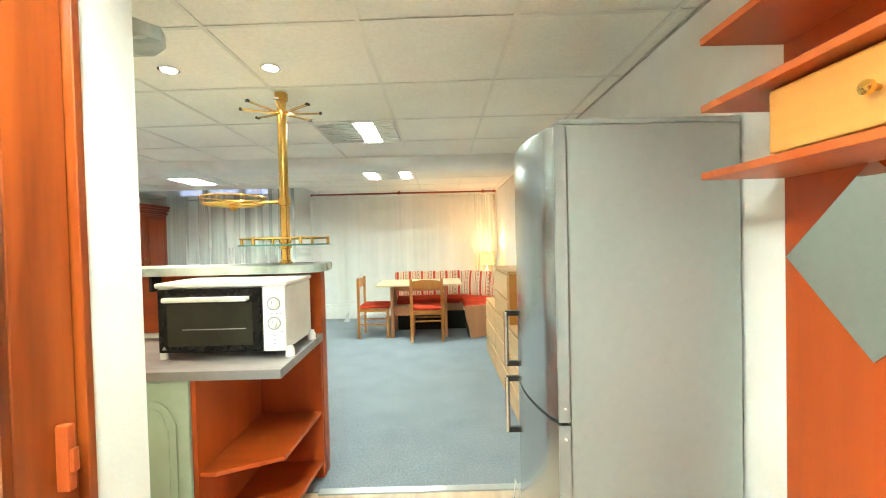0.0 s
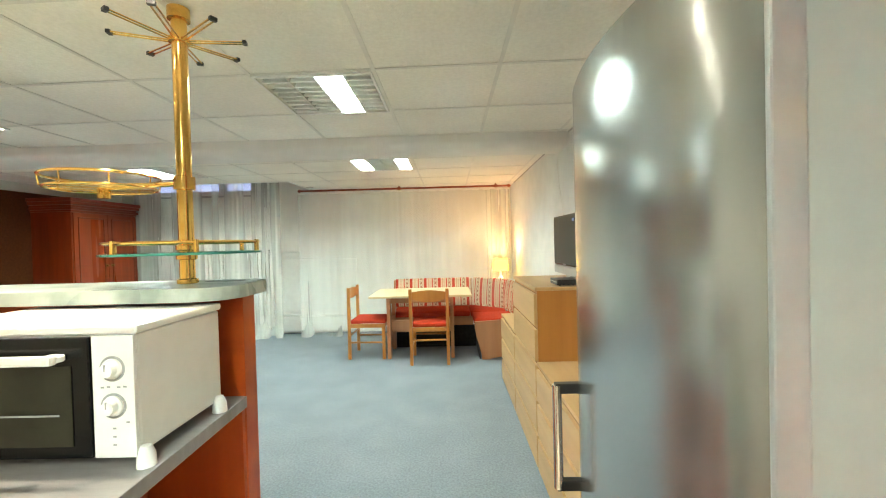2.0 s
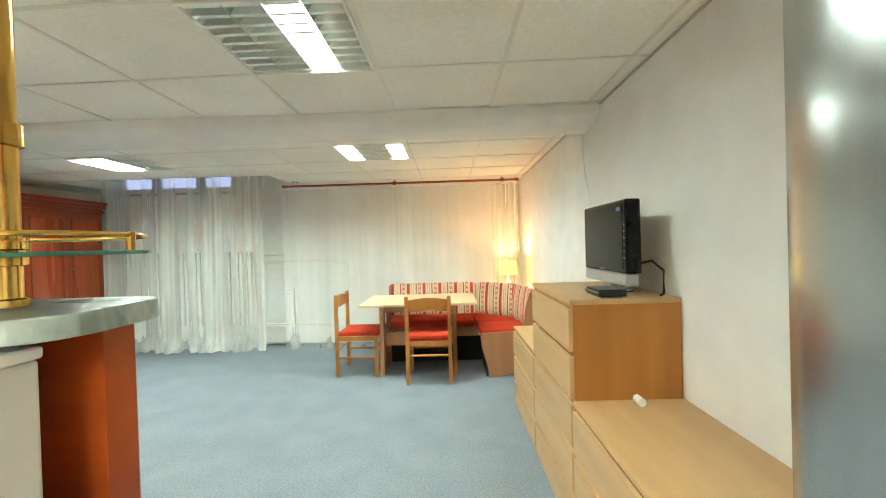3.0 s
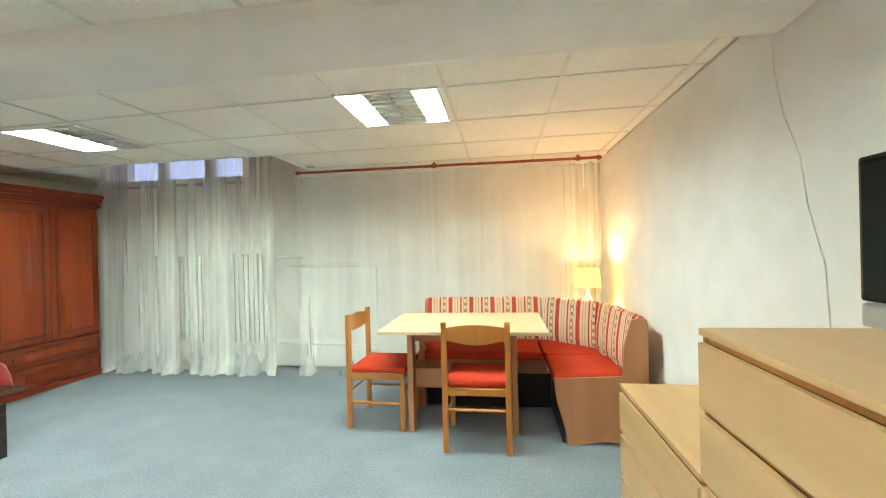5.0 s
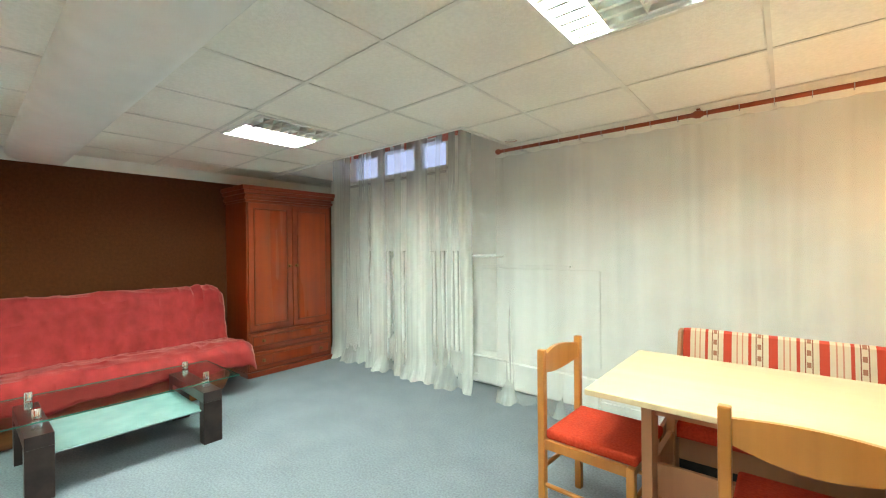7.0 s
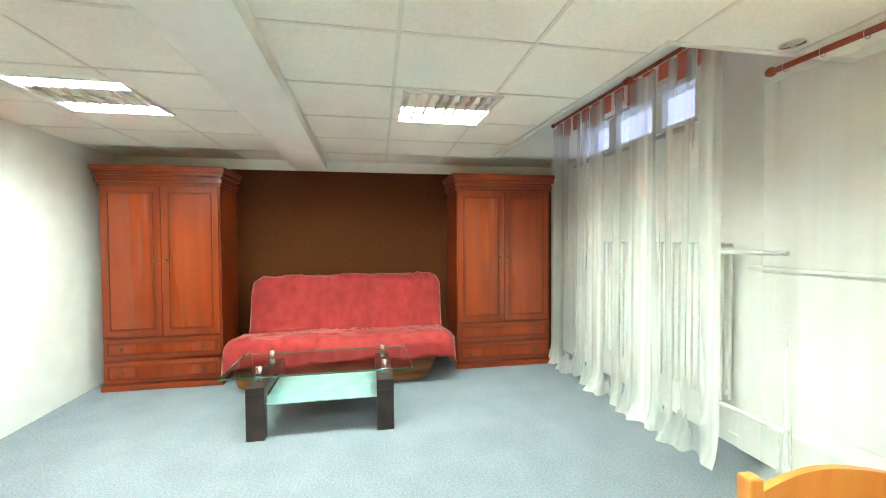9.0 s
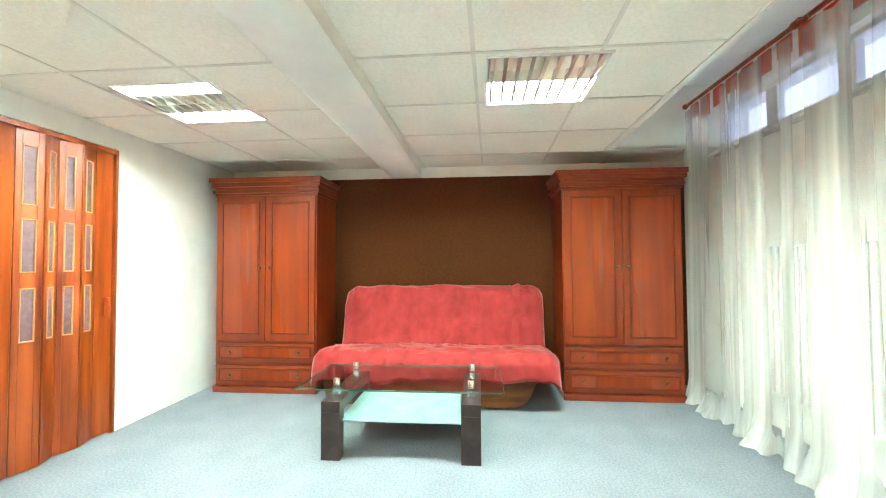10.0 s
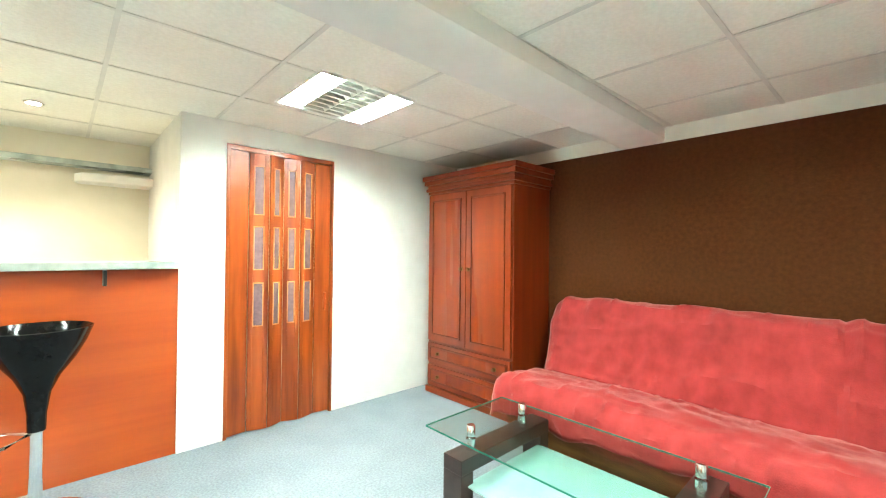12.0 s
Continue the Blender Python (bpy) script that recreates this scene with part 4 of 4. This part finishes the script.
chair = dining_chair(pose(-0.295, 6.28, 0))
copy_thing(chair, pose(-1.045, 6.985, 0, 0, 0, -92))

tb = thing("dining_table", pose(0, 0, 0), "pale maple dining table on alder trestle boards", "table")
part("tabletop", box(-0.79, 0.395, 6.42, 7.25, 0.733, 0.757, 0.004), M["table_top"], tb)
for x in (-0.585, 0.165):
    for y in (6.55, 7.0):
        part("leg", box(x - 0.02, x + 0.02, y, y + 0.11, 0.0, 0.732, 0.003), M["alder"], tb)
    part("side_rail", box(x - 0.012, x + 0.012, 6.661, 6.999, 0.30, 0.44, 0.002), M["alder"], tb)
part("stretcher", box(-0.564, 0.144, 6.63, 6.65, 0.30, 0.44, 0.002), M["alder"], tb)
part("apron", box(-0.564, 0.144, 6.60, 6.618, 0.65, 0.732, 0.002), M["alder"], tb)

bench = thing("corner_bench", pose(0, 0, 0), "alder corner bench with red seats and striped backs", "corner bench")
BY, BX = 7.52, 0.975        # fronts of the two backs at seat height


def back_cushion(p, q, lift=0.0):
    """A leaning padded back from p to q, with stripes along its run."""
    bm = bmesh.new()
    uv = bm.loops.layers.uv.new()
    p, q = Vector((*p, 0)), Vector((*q, 0))
    run = (q - p)
    length = run.length
    nrm = Vector((-run.y, run.x, 0)).normalized()          # away from the sitter
    n, prof = 24, [(0.0, 0.47), (-0.012, 0.52), (-0.004, 0.66), (0.018, 0.80), (0.030, 0.845), (0.05, 0.858), (0.075, 0.85), (0.08, 0.60), (0.07, 0.47)]
    grid = []
    for i in range(n + 1):
        c = p + run * i / n
        soft = 0.006 if i in (0, n) else 0
        grid.append([bm.verts.new(c + nrm * (o + soft) + Vector((0, 0, z - soft))) for o, z in prof])
    for i in range(n):
        for j in range(len(prof) - 1):
            f = bm.faces.new((grid[i][j], grid[i + 1][j], grid[i + 1][j + 1], grid[i][j + 1]))
            for l, (a, b) in zip(f.loops, ((i, j), (i + 1, j), (i + 1, j + 1), (i, j + 1))):
                l[uv].uv = (length * a / n + lift, prof[b][1])
    bm.faces.new(grid[0]), bm.faces.new(grid[-1])
    return bm


for nm, p, q, s in (("backrest", (-0.62, BY), (0.44, BY), 0.0), ("backrest", (0.45, BY), (0.85, 7.20), 0.06), ("backrest", (0.855, 7.19), (0.93, 6.49), 0.15)):
    part(nm, back_cushion(p, q, s), M["stripes"], bench, "red and cream striped upholstery", True)
part("seat_cushion", box(-0.60, 0.40, 7.03, 7.50, 0.40, 0.47, 0.02, 3), M["red_cloth"], bench, "red padded seat", True)
part("seat_cushion", slab([(0.41, 7.50), (0.41, 7.03), (0.44, 6.98), (0.86, 6.98), (0.86, 7.18), (0.50, 7.50)], 0.40, 0.472, 0.015), M["red_cloth"], bench, "red padded corner seat", True)
part("seat_cushion", box(0.42, 0.90, 6.475, 6.97, 0.40, 0.47, 0.02, 3), M["red_cloth"], bench, "red padded seat", True)
# added black sheets: the deep shade below the seats, not boards of the bench
part("seat_shade_sheet", box(-0.60, 0.474, 7.09, 7.10, 0.0, 0.279), M["seat_shade"], bench, "black sheet for the deep shade under the seat")
part("seat_shade_sheet", box(0.475, 0.485, 6.48, 7.089, 0.0, 0.28), M["seat_shade"], bench, "black sheet for the deep shade under the seat")
part("seat_box", box(-0.60, 0.44, 7.08, 7.09, 0.28, 0.40), M["alder"], bench)
part("seat_box", box(0.47, 0.48, 6.48, 7.08, 0.281, 0.40), M["alder"], bench)


def end_panel(depth, height):
    """Side board with a curved front and an arched foot, in a plane of run and height."""
    o = [(0.0, 0.44), (0.006, 0.36), (0.02, 0.27), (0.05, 0.16), (0.075, 0.06), (0.08, 0.0), (0.16, 0.0)]
    o += [(0.16 + (depth - 0.26) * k / 6, 0.03 * math.sin(math.pi * k / 6)) for k in range(1, 6)]
    o += [(depth - 0.10, 0.0), (depth, 0.0), (depth, height - 0.03), (depth - 0.03, height), (depth - 0.10, height - 0.01), (depth - 0.15, 0.66), (depth - 0.16, 0.46)]
    return slab(o, 0.0, 0.018, 0.002)


part("end_panel", turned(end_panel(0.60, 0.845), Matrix(((1, 0, 0, 0.42), (0, 0, 1, 6.452), (0, 1, 0, 0), (0, 0, 0, 1)))), M["alder"], bench)
part("end_panel", turned(end_panel(0.58, 0.85), Matrix(((0, 0, 1, -0.64), (1, 0, 0, 7.02), (0, 1, 0, 0), (0, 0, 0, 1)))), M["alder"], bench)
part("back_board", box(-0.62, 0.46, 7.603, 7.615, 0.0, 0.84), M["alder"], bench)
part("back_board", box(1.012, 1.022, 6.475, 7.15, 0.0, 0.83), M["alder"], bench)
part("corner_shelf", slab([(0.56, 7.62), (1.03, 7.24), (1.055, 7.24), (1.055, 7.64), (0.56, 7.64)], 0.70, 0.717, 0.002), M["alder"], bench)
part("corner_post", box(1.03, 1.05, 7.5, 7.52, 0.0, 0.699), M["alder"], bench)

lamp = thing("table_lamp", pose(0.865, 7.50, 0.717), "burning table lamp with a yellow shade on the bench corner", "table lamp")
part("foot", lathe([(0.055, 0), (0.055, 0.012), (0.03, 0.03), (0.038, 0.08), (0.04, 0.12), (0.016, 0.17), (0.010, 0.27)], 24), M["white_enamel"], lamp, "white ceramic foot", True)
bm = bmesh.new()
ra = [bm.verts.new((0.11 * math.cos(a), 0.11 * math.sin(a), 0.235)) for a in [2 * math.pi * k / 32 for k in range(32)]]
rb = [bm.verts.new((0.095 * math.cos(a), 0.095 * math.sin(a), 0.395)) for a in [2 * math.pi * k / 32 for k in range(32)]]
for k in range(32):
    bm.faces.new((ra[k], ra[(k + 1) % 32], rb[(k + 1) % 32], rb[k]))
shade = part("shade", bm, M["shade"], lamp, "glowing yellow fabric shade", True)
bulb = new("lamp_bulb", bpy.data.lights.new("lamp_bulb", "POINT"))
bulb.data.energy, bulb.data.color, bulb.data.shadow_soft_size = BULB_POWER, (1.0, 0.56, 0.26), 0.03
bulb.location = (0.865, 7.50, 1.06)


# ---- curtains ----
def curtain(x0, x1, y, top, low, label, cover, depth, gathers, seed, trail=0.0):
    """A net hung in soft folds; gathers (centre, width, strength) draw more cloth together and flare on the floor."""
    rnd = random.Random(seed)
    waves = [(k * rnd.uniform(0.85, 1.15), rnd.uniform(0, 6.28), a) for k, a in ((9, 1.0), (17, 0.8), (31, 0.6), (52, 0.35))]
    nx, nz = int((x1 - x0) / 0.008), 40
    bm = bmesh.new()
    uv = bm.loops.layers.uv.new()
    rows, covers = [], {}
    for j in range(nz + 1):
        v = j / nz
        row = []
        for i in range(nx + 1):
            x = x0 + (x1 - x0) * i / nx
            g = sum(a * math.exp(-((x - c - 0.03 * math.sin(3 * v + c)) / (w * (0.8 + 0.5 * v))) ** 2) for c, w, a in gathers)
            s = sum(a * math.sin(k * x + ph + 0.6 * v * math.sin(2.2 * x + ph)) for k, ph, a in waves) / 1.6
            pleat = math.sin(88 * x + 1.2 * math.sin(3 * v + seed))
            fold = depth * (s * (0.5 + 0.7 * v) + 0.25 * min(g, 1.2) * pleat)
            flare = max(0.0, v - 0.90) / 0.10
            tip = 0.45 + 0.55 * math.sin(13 * x + seed) + 0.35 * math.sin(41 * x) + 1.1 * g
            z = top + (low - top) * v - 0.012 * abs(math.sin(x * math.pi / 0.16)) * max(0.0, 1 - v * 14)
            z += 0.045 * v ** 14 * max(0.0, 0.8 - tip)
            vert = bm.verts.new((x, y + fold - trail * flare ** 2 * max(0.0, tip) * 0.6, max(z, 0.006 + 0.008 * abs(s))))
            covers[vert] = cover * (1 + 0.28 * s * (0.4 + 0.6 * v) + 0.6 * flare) + 0.28 * g * (0.85 + 0.15 * pleat)
            row.append(vert)
        rows.append(row)
    for a, b in zip(rows, rows[1:]):
        for i in range(nx):
            f = bm.faces.new((a[i], a[i + 1], b[i + 1], b[i]))
            for l in f.loops:
                l[uv].uv = (max(0.02, min(covers[l.vert], 0.85)), 0)
    return tagged(part("net_curtain", bm, M["net"], None, "", True), label, "curtain")


curtain(-4.50, -2.33, 7.76, 2.53, 0.0, "long white net curtain trailing on the carpet before the window", 0.25, 0.010,
        ((-4.42, 0.10, 0.8), (-4.18, 0.05, 0.45), (-3.80, 0.04, 0.3), (-3.56, 0.07, 0.75), (-3.28, 0.04, 0.35), (-2.97, 0.10, 1.0), (-2.70, 0.035, 0.4), (-2.38, 0.055, 0.75)), 5, 0.10)
curtain(-2.06, 0.72, 7.745, 2.125, 0.02, "smooth thin white net curtain before the wall", 0.16, 0.006, ((-1.98, 0.08, 0.3), (-0.55, 0.06, 0.12)), 9, 0.06)
curtain(0.70, 1.05, 7.74, 2.125, 0.05, "gathered white net curtain beside the lamp", 0.26, 0.02, ((0.78, 0.04, 0.5), (0.92, 0.05, 0.6)), 14)


def curtain_rail(x0, x1, y, z, joints, label):
    ob = thing("curtain_rail", pose(0, y, z), label, "curtain rail", "curtain rails")
    part("rod", rod((x0, 0, 0), (x1, 0, 0), 0.014, 16), M["rail"], ob, smooth=True)
    for x, s in ((x0, -1), (x1, 1)):
        part("finial", turned(lathe([(0.014, 0), (0.022, 0.008), (0.024, 0.025), (0.016, 0.04), (0.004, 0.05)], 16), pose(x, 0, 0, 0, 90 * s, 0)), M["rail"], ob, "", True)
    for x in joints:
        part("joint", turned(lathe([(0.015, -0.03), (0.024, -0.012), (0.024, 0.012), (0.015, 0.03)], 16), pose(x, 0, 0, 0, 90, 0)), M["rail"], ob, "", True)
        part("bracket", box(x - 0.01, x + 0.01, 0.01, 0.06, -0.01, 0.04, 0.002), M["rail"], ob)
    x = x0 + 0.05
    while x < x1 - 0.03:
        part("ring", tube([(x, 0.018 * math.cos(a), -0.006 + 0.02 * math.sin(a)) for a in [2 * math.pi * t / 12 for t in range(12)]], 0.002, 5, True), M["silver_trim"], ob)
        x += 0.16
    return ob


rail = curtain_rail(-2.0, 1.02, 7.73, 2.165, (-0.56, 0.85), "orange-brown wooden curtain rail under the ceiling")
rail2 = curtain_rail(-4.42, -2.0, 7.76, 2.56, (-3.2,), "orange-red wooden curtain rail in the window recess")
for k in range(14):
    x = -4.34 + 0.17 * k
    part("tab", box(x - 0.06, x + 0.06, 0.02, 0.026, -0.12 - 0.03 * (k * 5 % 3), -0.01, 0.002), M["tab_cloth"], rail2, "orange-red cloth tab")


# ---- radiators behind the net ----
def radiator(x0, x1):
    ob = thing("radiator", pose(x0, YB - 0.12, 0), "white column radiator behind the net curtain", "radiator", "radiators")
    n = max(2, round((x1 - x0) / 0.06))
    p = (x1 - x0) / n
    for k in range(n):
        bm = bmesh.new()
        for y in (0.0, 0.07):
            box(p * k + 0.008, p * (k + 1) - 0.008, y, y + 0.03, 0.30, 1.32, 0.010, 2, bm)
        box(p * k + 0.012, p * (k + 1) - 0.012, 0.031, 0.069, 1.26, 1.31, 0, 1, bm)
        part("column", bm, M["radiator"], ob)
    for z in (0.36, 1.26):
        part("header", rod((0.0, 0.05, z), (x1 - x0, 0.05, z), 0.018, 10), M["radiator"], ob, smooth=True)
    for x in (0.1, x1 - x0 - 0.1):
        part("foot", box(x - 0.015, x + 0.015, 0.035, 0.065, 0.0, 0.34, 0.003), M["radiator"], ob)
    return ob


radiator(-4.10, -3.69)
radiator(-3.63, -2.56)
pan = thing("heating_panel", pose(0, 0, 0), "flat white panel with pipes behind the net curtain", "panel")
part("plate", box(-2.46, -1.30, YB - 0.022, YB - 0.002, 0.34, 1.15, 0.008, 3), M["radiator"], pan)
part("plinth_board", box(-2.48, -1.30, YB - 0.07, YB - 0.02, 0.035, 0.27, 0.006), M["radiator"], pan)
part("ledge", box(-2.46, -1.55, YB - 0.035, YB - 0.002, 1.165, 1.185, 0.004), M["radiator"], pan)
for z in (1.27, 0.31):
    part("pipe", rod((-2.56, YB - 0.15, z), (-2.12, YB - 0.15, z), 0.013, 12), M["radiator"], pan, smooth=True)
part("valve", rod((-2.55, YB - 0.12, 1.27), (-2.55, YB - 0.06, 1.27), 0.024, 14), M["radiator"], pan, smooth=True)


# ---- sofa corner ----
def wardrobe(y0, y1, label):
    ob = thing("wardrobe", pose(XL + 0.006, y0, 0), label, "wardrobe", "wardrobes")
    w, d = y1 - y0, -4.47 - XL - 0.006
    part("plinth", box(0.0, d + 0.03, -0.012, w + 0.012, 0.0, 0.055, 0.008), M["cherry_x"], ob)
    part("body", box(0.0, d - 0.004, 0.0, w, 0.056, 1.86, 0.002), M["cherry"], ob)
    # thin darker sheet behind the fronts, painting shade into the gaps between them
    part("gap_shade", box(d - 0.004, d, 0.006, w - 0.006, 0.056, 1.86), M["cherry_dark"], ob)
    for o, z0, z1 in ((0.012, 1.86, 1.885), (0.028, 1.885, 1.915), (0.016, 1.915, 1.945), (0.04, 1.945, 1.985), (0.055, 1.985, 2.03)):
        part("cornice_moulding", box(0.0, d + o, -o, w + o, z0, z1, 0.006, 2), M["cherry_x"], ob)

    def front(name, a, b, z0, z1, flat):
        f = part(name, box(d + 0.001, d + 0.02, a, b, z0, z1, 0.004), M["cherry" if not flat else "cherry_x"], ob)
        e = 0.03 if flat else 0.055
        part("panel", box(d + 0.0205, d + 0.023, a + e + 0.018, b - e - 0.018, z0 + e + 0.018, z1 - e - 0.018, 0.001, 1), M["cherry_light"], f)
        bm = bmesh.new()
        for p in ((a + e, a + e + 0.014, z0 + e, z1 - e), (b - e - 0.014, b - e, z0 + e, z1 - e), (a + e + 0.014, b - e - 0.014, z0 + e, z0 + e + 0.014), (a + e + 0.014, b - e - 0.014, z1 - e - 0.014, z1 - e)):
            box(d + 0.0205, d + 0.030, p[0], p[1], p[2], p[3], 0.004, 2, bm)
        part("moulding", bm, M["cherry_dark"], f)
        return f

    def knob(parent, y, z):
        k = turned(lathe([(0.018, 0), (0.018, 0.003), (0.006, 0.005), (0.007, 0.016), (0.016, 0.022), (0.013, 0.032), (0.003, 0.035)], 14), pose(d + 0.0202, y, z, 0, 90, 0))
        part("knob", k, M["old_brass"], parent, "dark brass knob", True)

    mid = w / 2
    for a, b, ky in ((0.012, mid - 0.002, mid - 0.045), (mid + 0.002, w - 0.012, mid + 0.045)):
        knob(front("door", a, b, 0.49, 1.85, False), ky, 1.17)
    for z0, z1 in ((0.072, 0.258), (0.288, 0.466)):
        f = front("drawer", 0.012, w - 0.012, z0, z1, True)
        for y in (0.16, w - 0.16):
            knob(f, y, (z0 + z1) / 2)
    return ob


wardrobe(3.45, 4.44, "cherry wardrobe with two doors and two drawers beside the folding door")
wardrobe(6.70, 7.72, "cherry wardrobe with two doors and two drawers beside the window")

sofa = thing("sofa_bed", pose(0, 0, 0), "sofa bed under a rumpled red velour throw before the brown wall", "sofa")


def cloth_sheet(profile, y0, y1, seed, amp, hem=0.0, seam=None):
    """A throw laid over a profile of (x, z), with soft rumples and an uneven hem."""
    pts = [Vector((x, 0, z)) for x, z in profile]
    fine = []
    for a, b in zip(pts, pts[1:]):
        n = max(1, int((b - a).length / 0.022))
        fine += [a.lerp(b, i / n) for i in range(n)]
    fine.append(pts[-1])
    for _ in range(5):
        fine = [fine[0]] + [(a + b * 2 + c) / 4 for a, b, c in zip(fine, fine[1:], fine[2:])] + [fine[-1]]
    bm = bmesh.new()
    ny = int((y1 - y0) / 0.022)
    rows = []
    for j in range(ny + 1):
        y = y0 + (y1 - y0) * j / ny
        side = min(j, ny - j) / 5
        drop = max(0.0, 1 - side) ** 2
        row = []
        for i, p in enumerate(fine):
            s = i / (len(fine) - 1)
            k = noise.noise(Vector((p.x * 4 + seed, y * 2.4, p.z * 4))) * amp + noise.noise(Vector((p.x * 11, y * 7 + seed, p.z * 11))) * amp * 0.5
            bent = y * 6.5 + 2.2 * noise.noise(Vector((p.x * 2, y * 1.5, p.z * 2 + seed)))
            crease = max(0.0, 1 - abs(noise.noise(Vector((p.x * 2.2 + p.z * 2.2, bent, seed)))) * 7)
            cross = max(0.0, 1 - abs(noise.noise(Vector((p.x * 7 - p.z * 7, y * 1.6, seed + 4)))) * 8)
            k += 0.010 * crease ** 2 * (3 - 2 * crease) + 0.007 * cross ** 2 * (3 - 2 * cross)
            if seam:
                at = (y - seam - 0.02 * math.sin(9 * p.z)) / 0.028
                k -= 0.018 * math.exp(-at * at) - 0.012 * math.exp(-(at - 2) ** 2)
            h = hem * s ** 10 * noise.noise(Vector((y * 4, seed, 0)))
            row.append(bm.verts.new((p.x + k - drop * 0.03, y, p.z + k - drop * 0.06 + h)))
        rows.append(row)
    for a, b in zip(rows, rows[1:]):
        for i in range(len(fine) - 1):
            bm.faces.new((a[i], a[i + 1], b[i + 1], b[i]))
    return bm


def thick(ob, t=0.006):
    md = ob.modifiers.new("thickness", "SOLIDIFY")
    md.thickness, md.offset = t, -1
    return ob


SY0, SY1 = 4.57, 6.58
thick(part("back_throw", cloth_sheet([(-4.88, 0.55), (-4.90, 0.90), (-4.85, 0.985), (-4.77, 0.985), (-4.70, 0.93), (-4.60, 0.60), (-4.55, 0.44)], SY0 + 0.07, SY1 - 0.02, 3.0, 0.024, 0.0, 6.26), M["throw"], sofa, "rumpled red velour throw over the back", True))
thick(part("seat_throw", cloth_sheet([(-4.66, 0.43), (-4.45, 0.475), (-4.22, 0.485), (-4.10, 0.46), (-4.055, 0.40), (-4.045, 0.33), (-4.04, 0.26)], SY0 - 0.02, SY1 + 0.02, 8.0, 0.026, 0.05), M["throw"], sofa, "rumpled red velour throw over the seat", True))
part("back_frame", turned(box(-0.09, 0.03, SY0 + 0.16, SY1 - 0.12, 0.0, 0.48, 0.05, 3), Matrix.Translation((-4.70, 0, 0.40)) @ pose(0, 0, 0, 0, -9, 0)), M["sofa_base"], sofa)
part("seat_frame", box(-4.68, -4.10, SY0 + 0.04, SY1 - 0.05, 0.28, 0.42, 0.04, 3), M["sofa_base"], sofa)
o = [(-0.0, 0.06), (0.04, 0.03), (0.12, 0.02), (1.55, 0.02), (1.64, 0.03), (1.70, 0.07), (1.80, 0.28), (-0.06, 0.28)]
part("bedding_box", turned(slab(o, 0.0, 0.45, 0.012), Matrix(((0, 0, 1, -4.62), (1, 0, 0, SY0 + 0.08), (0, 1, 0, 0), (0, 0, 0, 1)))), M["sofa_base"], sofa, "brown and ochre patterned bedding box")
for y in (SY0 + 0.25, SY1 - 0.45):
    part("foot", box(-4.5, -4.4, y, y + 0.08, 0.0, 0.035), M["black_plastic"], sofa)

ct = thing("coffee_table", pose(0, 0, 0), "glass coffee table on dark wenge frames with chrome studs", "coffee table")
top_ = part("glass_top", box(-3.90, -3.28, 4.79, 6.10, 0.413, 0.423, 0.002), M["glass"], ct, "clear glass top with green edges")
bm = bmesh.new()
for b in ((-3.903, -3.9005, 4.79, 6.10), (-3.2795, -3.277, 4.79, 6.10), (-3.90, -3.28, 4.787, 4.7895), (-3.90, -3.28, 6.1005, 6.103)):
    box(*b, 0.414, 0.422, 0, 1, bm)
part("glass_rim", bm, M["glass_edge"], top_)
part("glass_shelf", box(-3.88, -3.28, 5.07, 5.86, 0.225, 0.233, 0.001), M["milk_glass"], ct, "frosted pale green glass shelf")
for y in (4.97, 5.84):
    f = part("leg_frame", box(-3.95, -3.235, y, y + 0.12, 0.29, 0.36, 0.003), M["wenge"], ct)
    for x in (-3.95, -3.315):
        part("leg", box(x, x + 0.08, y, y + 0.12, 0.0, 0.289, 0.003), M["wenge"], f)
    for x in (-3.36, -3.78):
        part("stud", rod((x, y + 0.06, 0.36), (x, y + 0.06, 0.412), 0.024, 18), M["chrome"], f, "chrome stud", True)
        part("stud_cap", lathe([(0.022, 0.4235), (0.022, 0.470), (0.018, 0.476), (0.004, 0.477)], 18, (x, y + 0.06, 0)), M["chrome"], f, "", True)
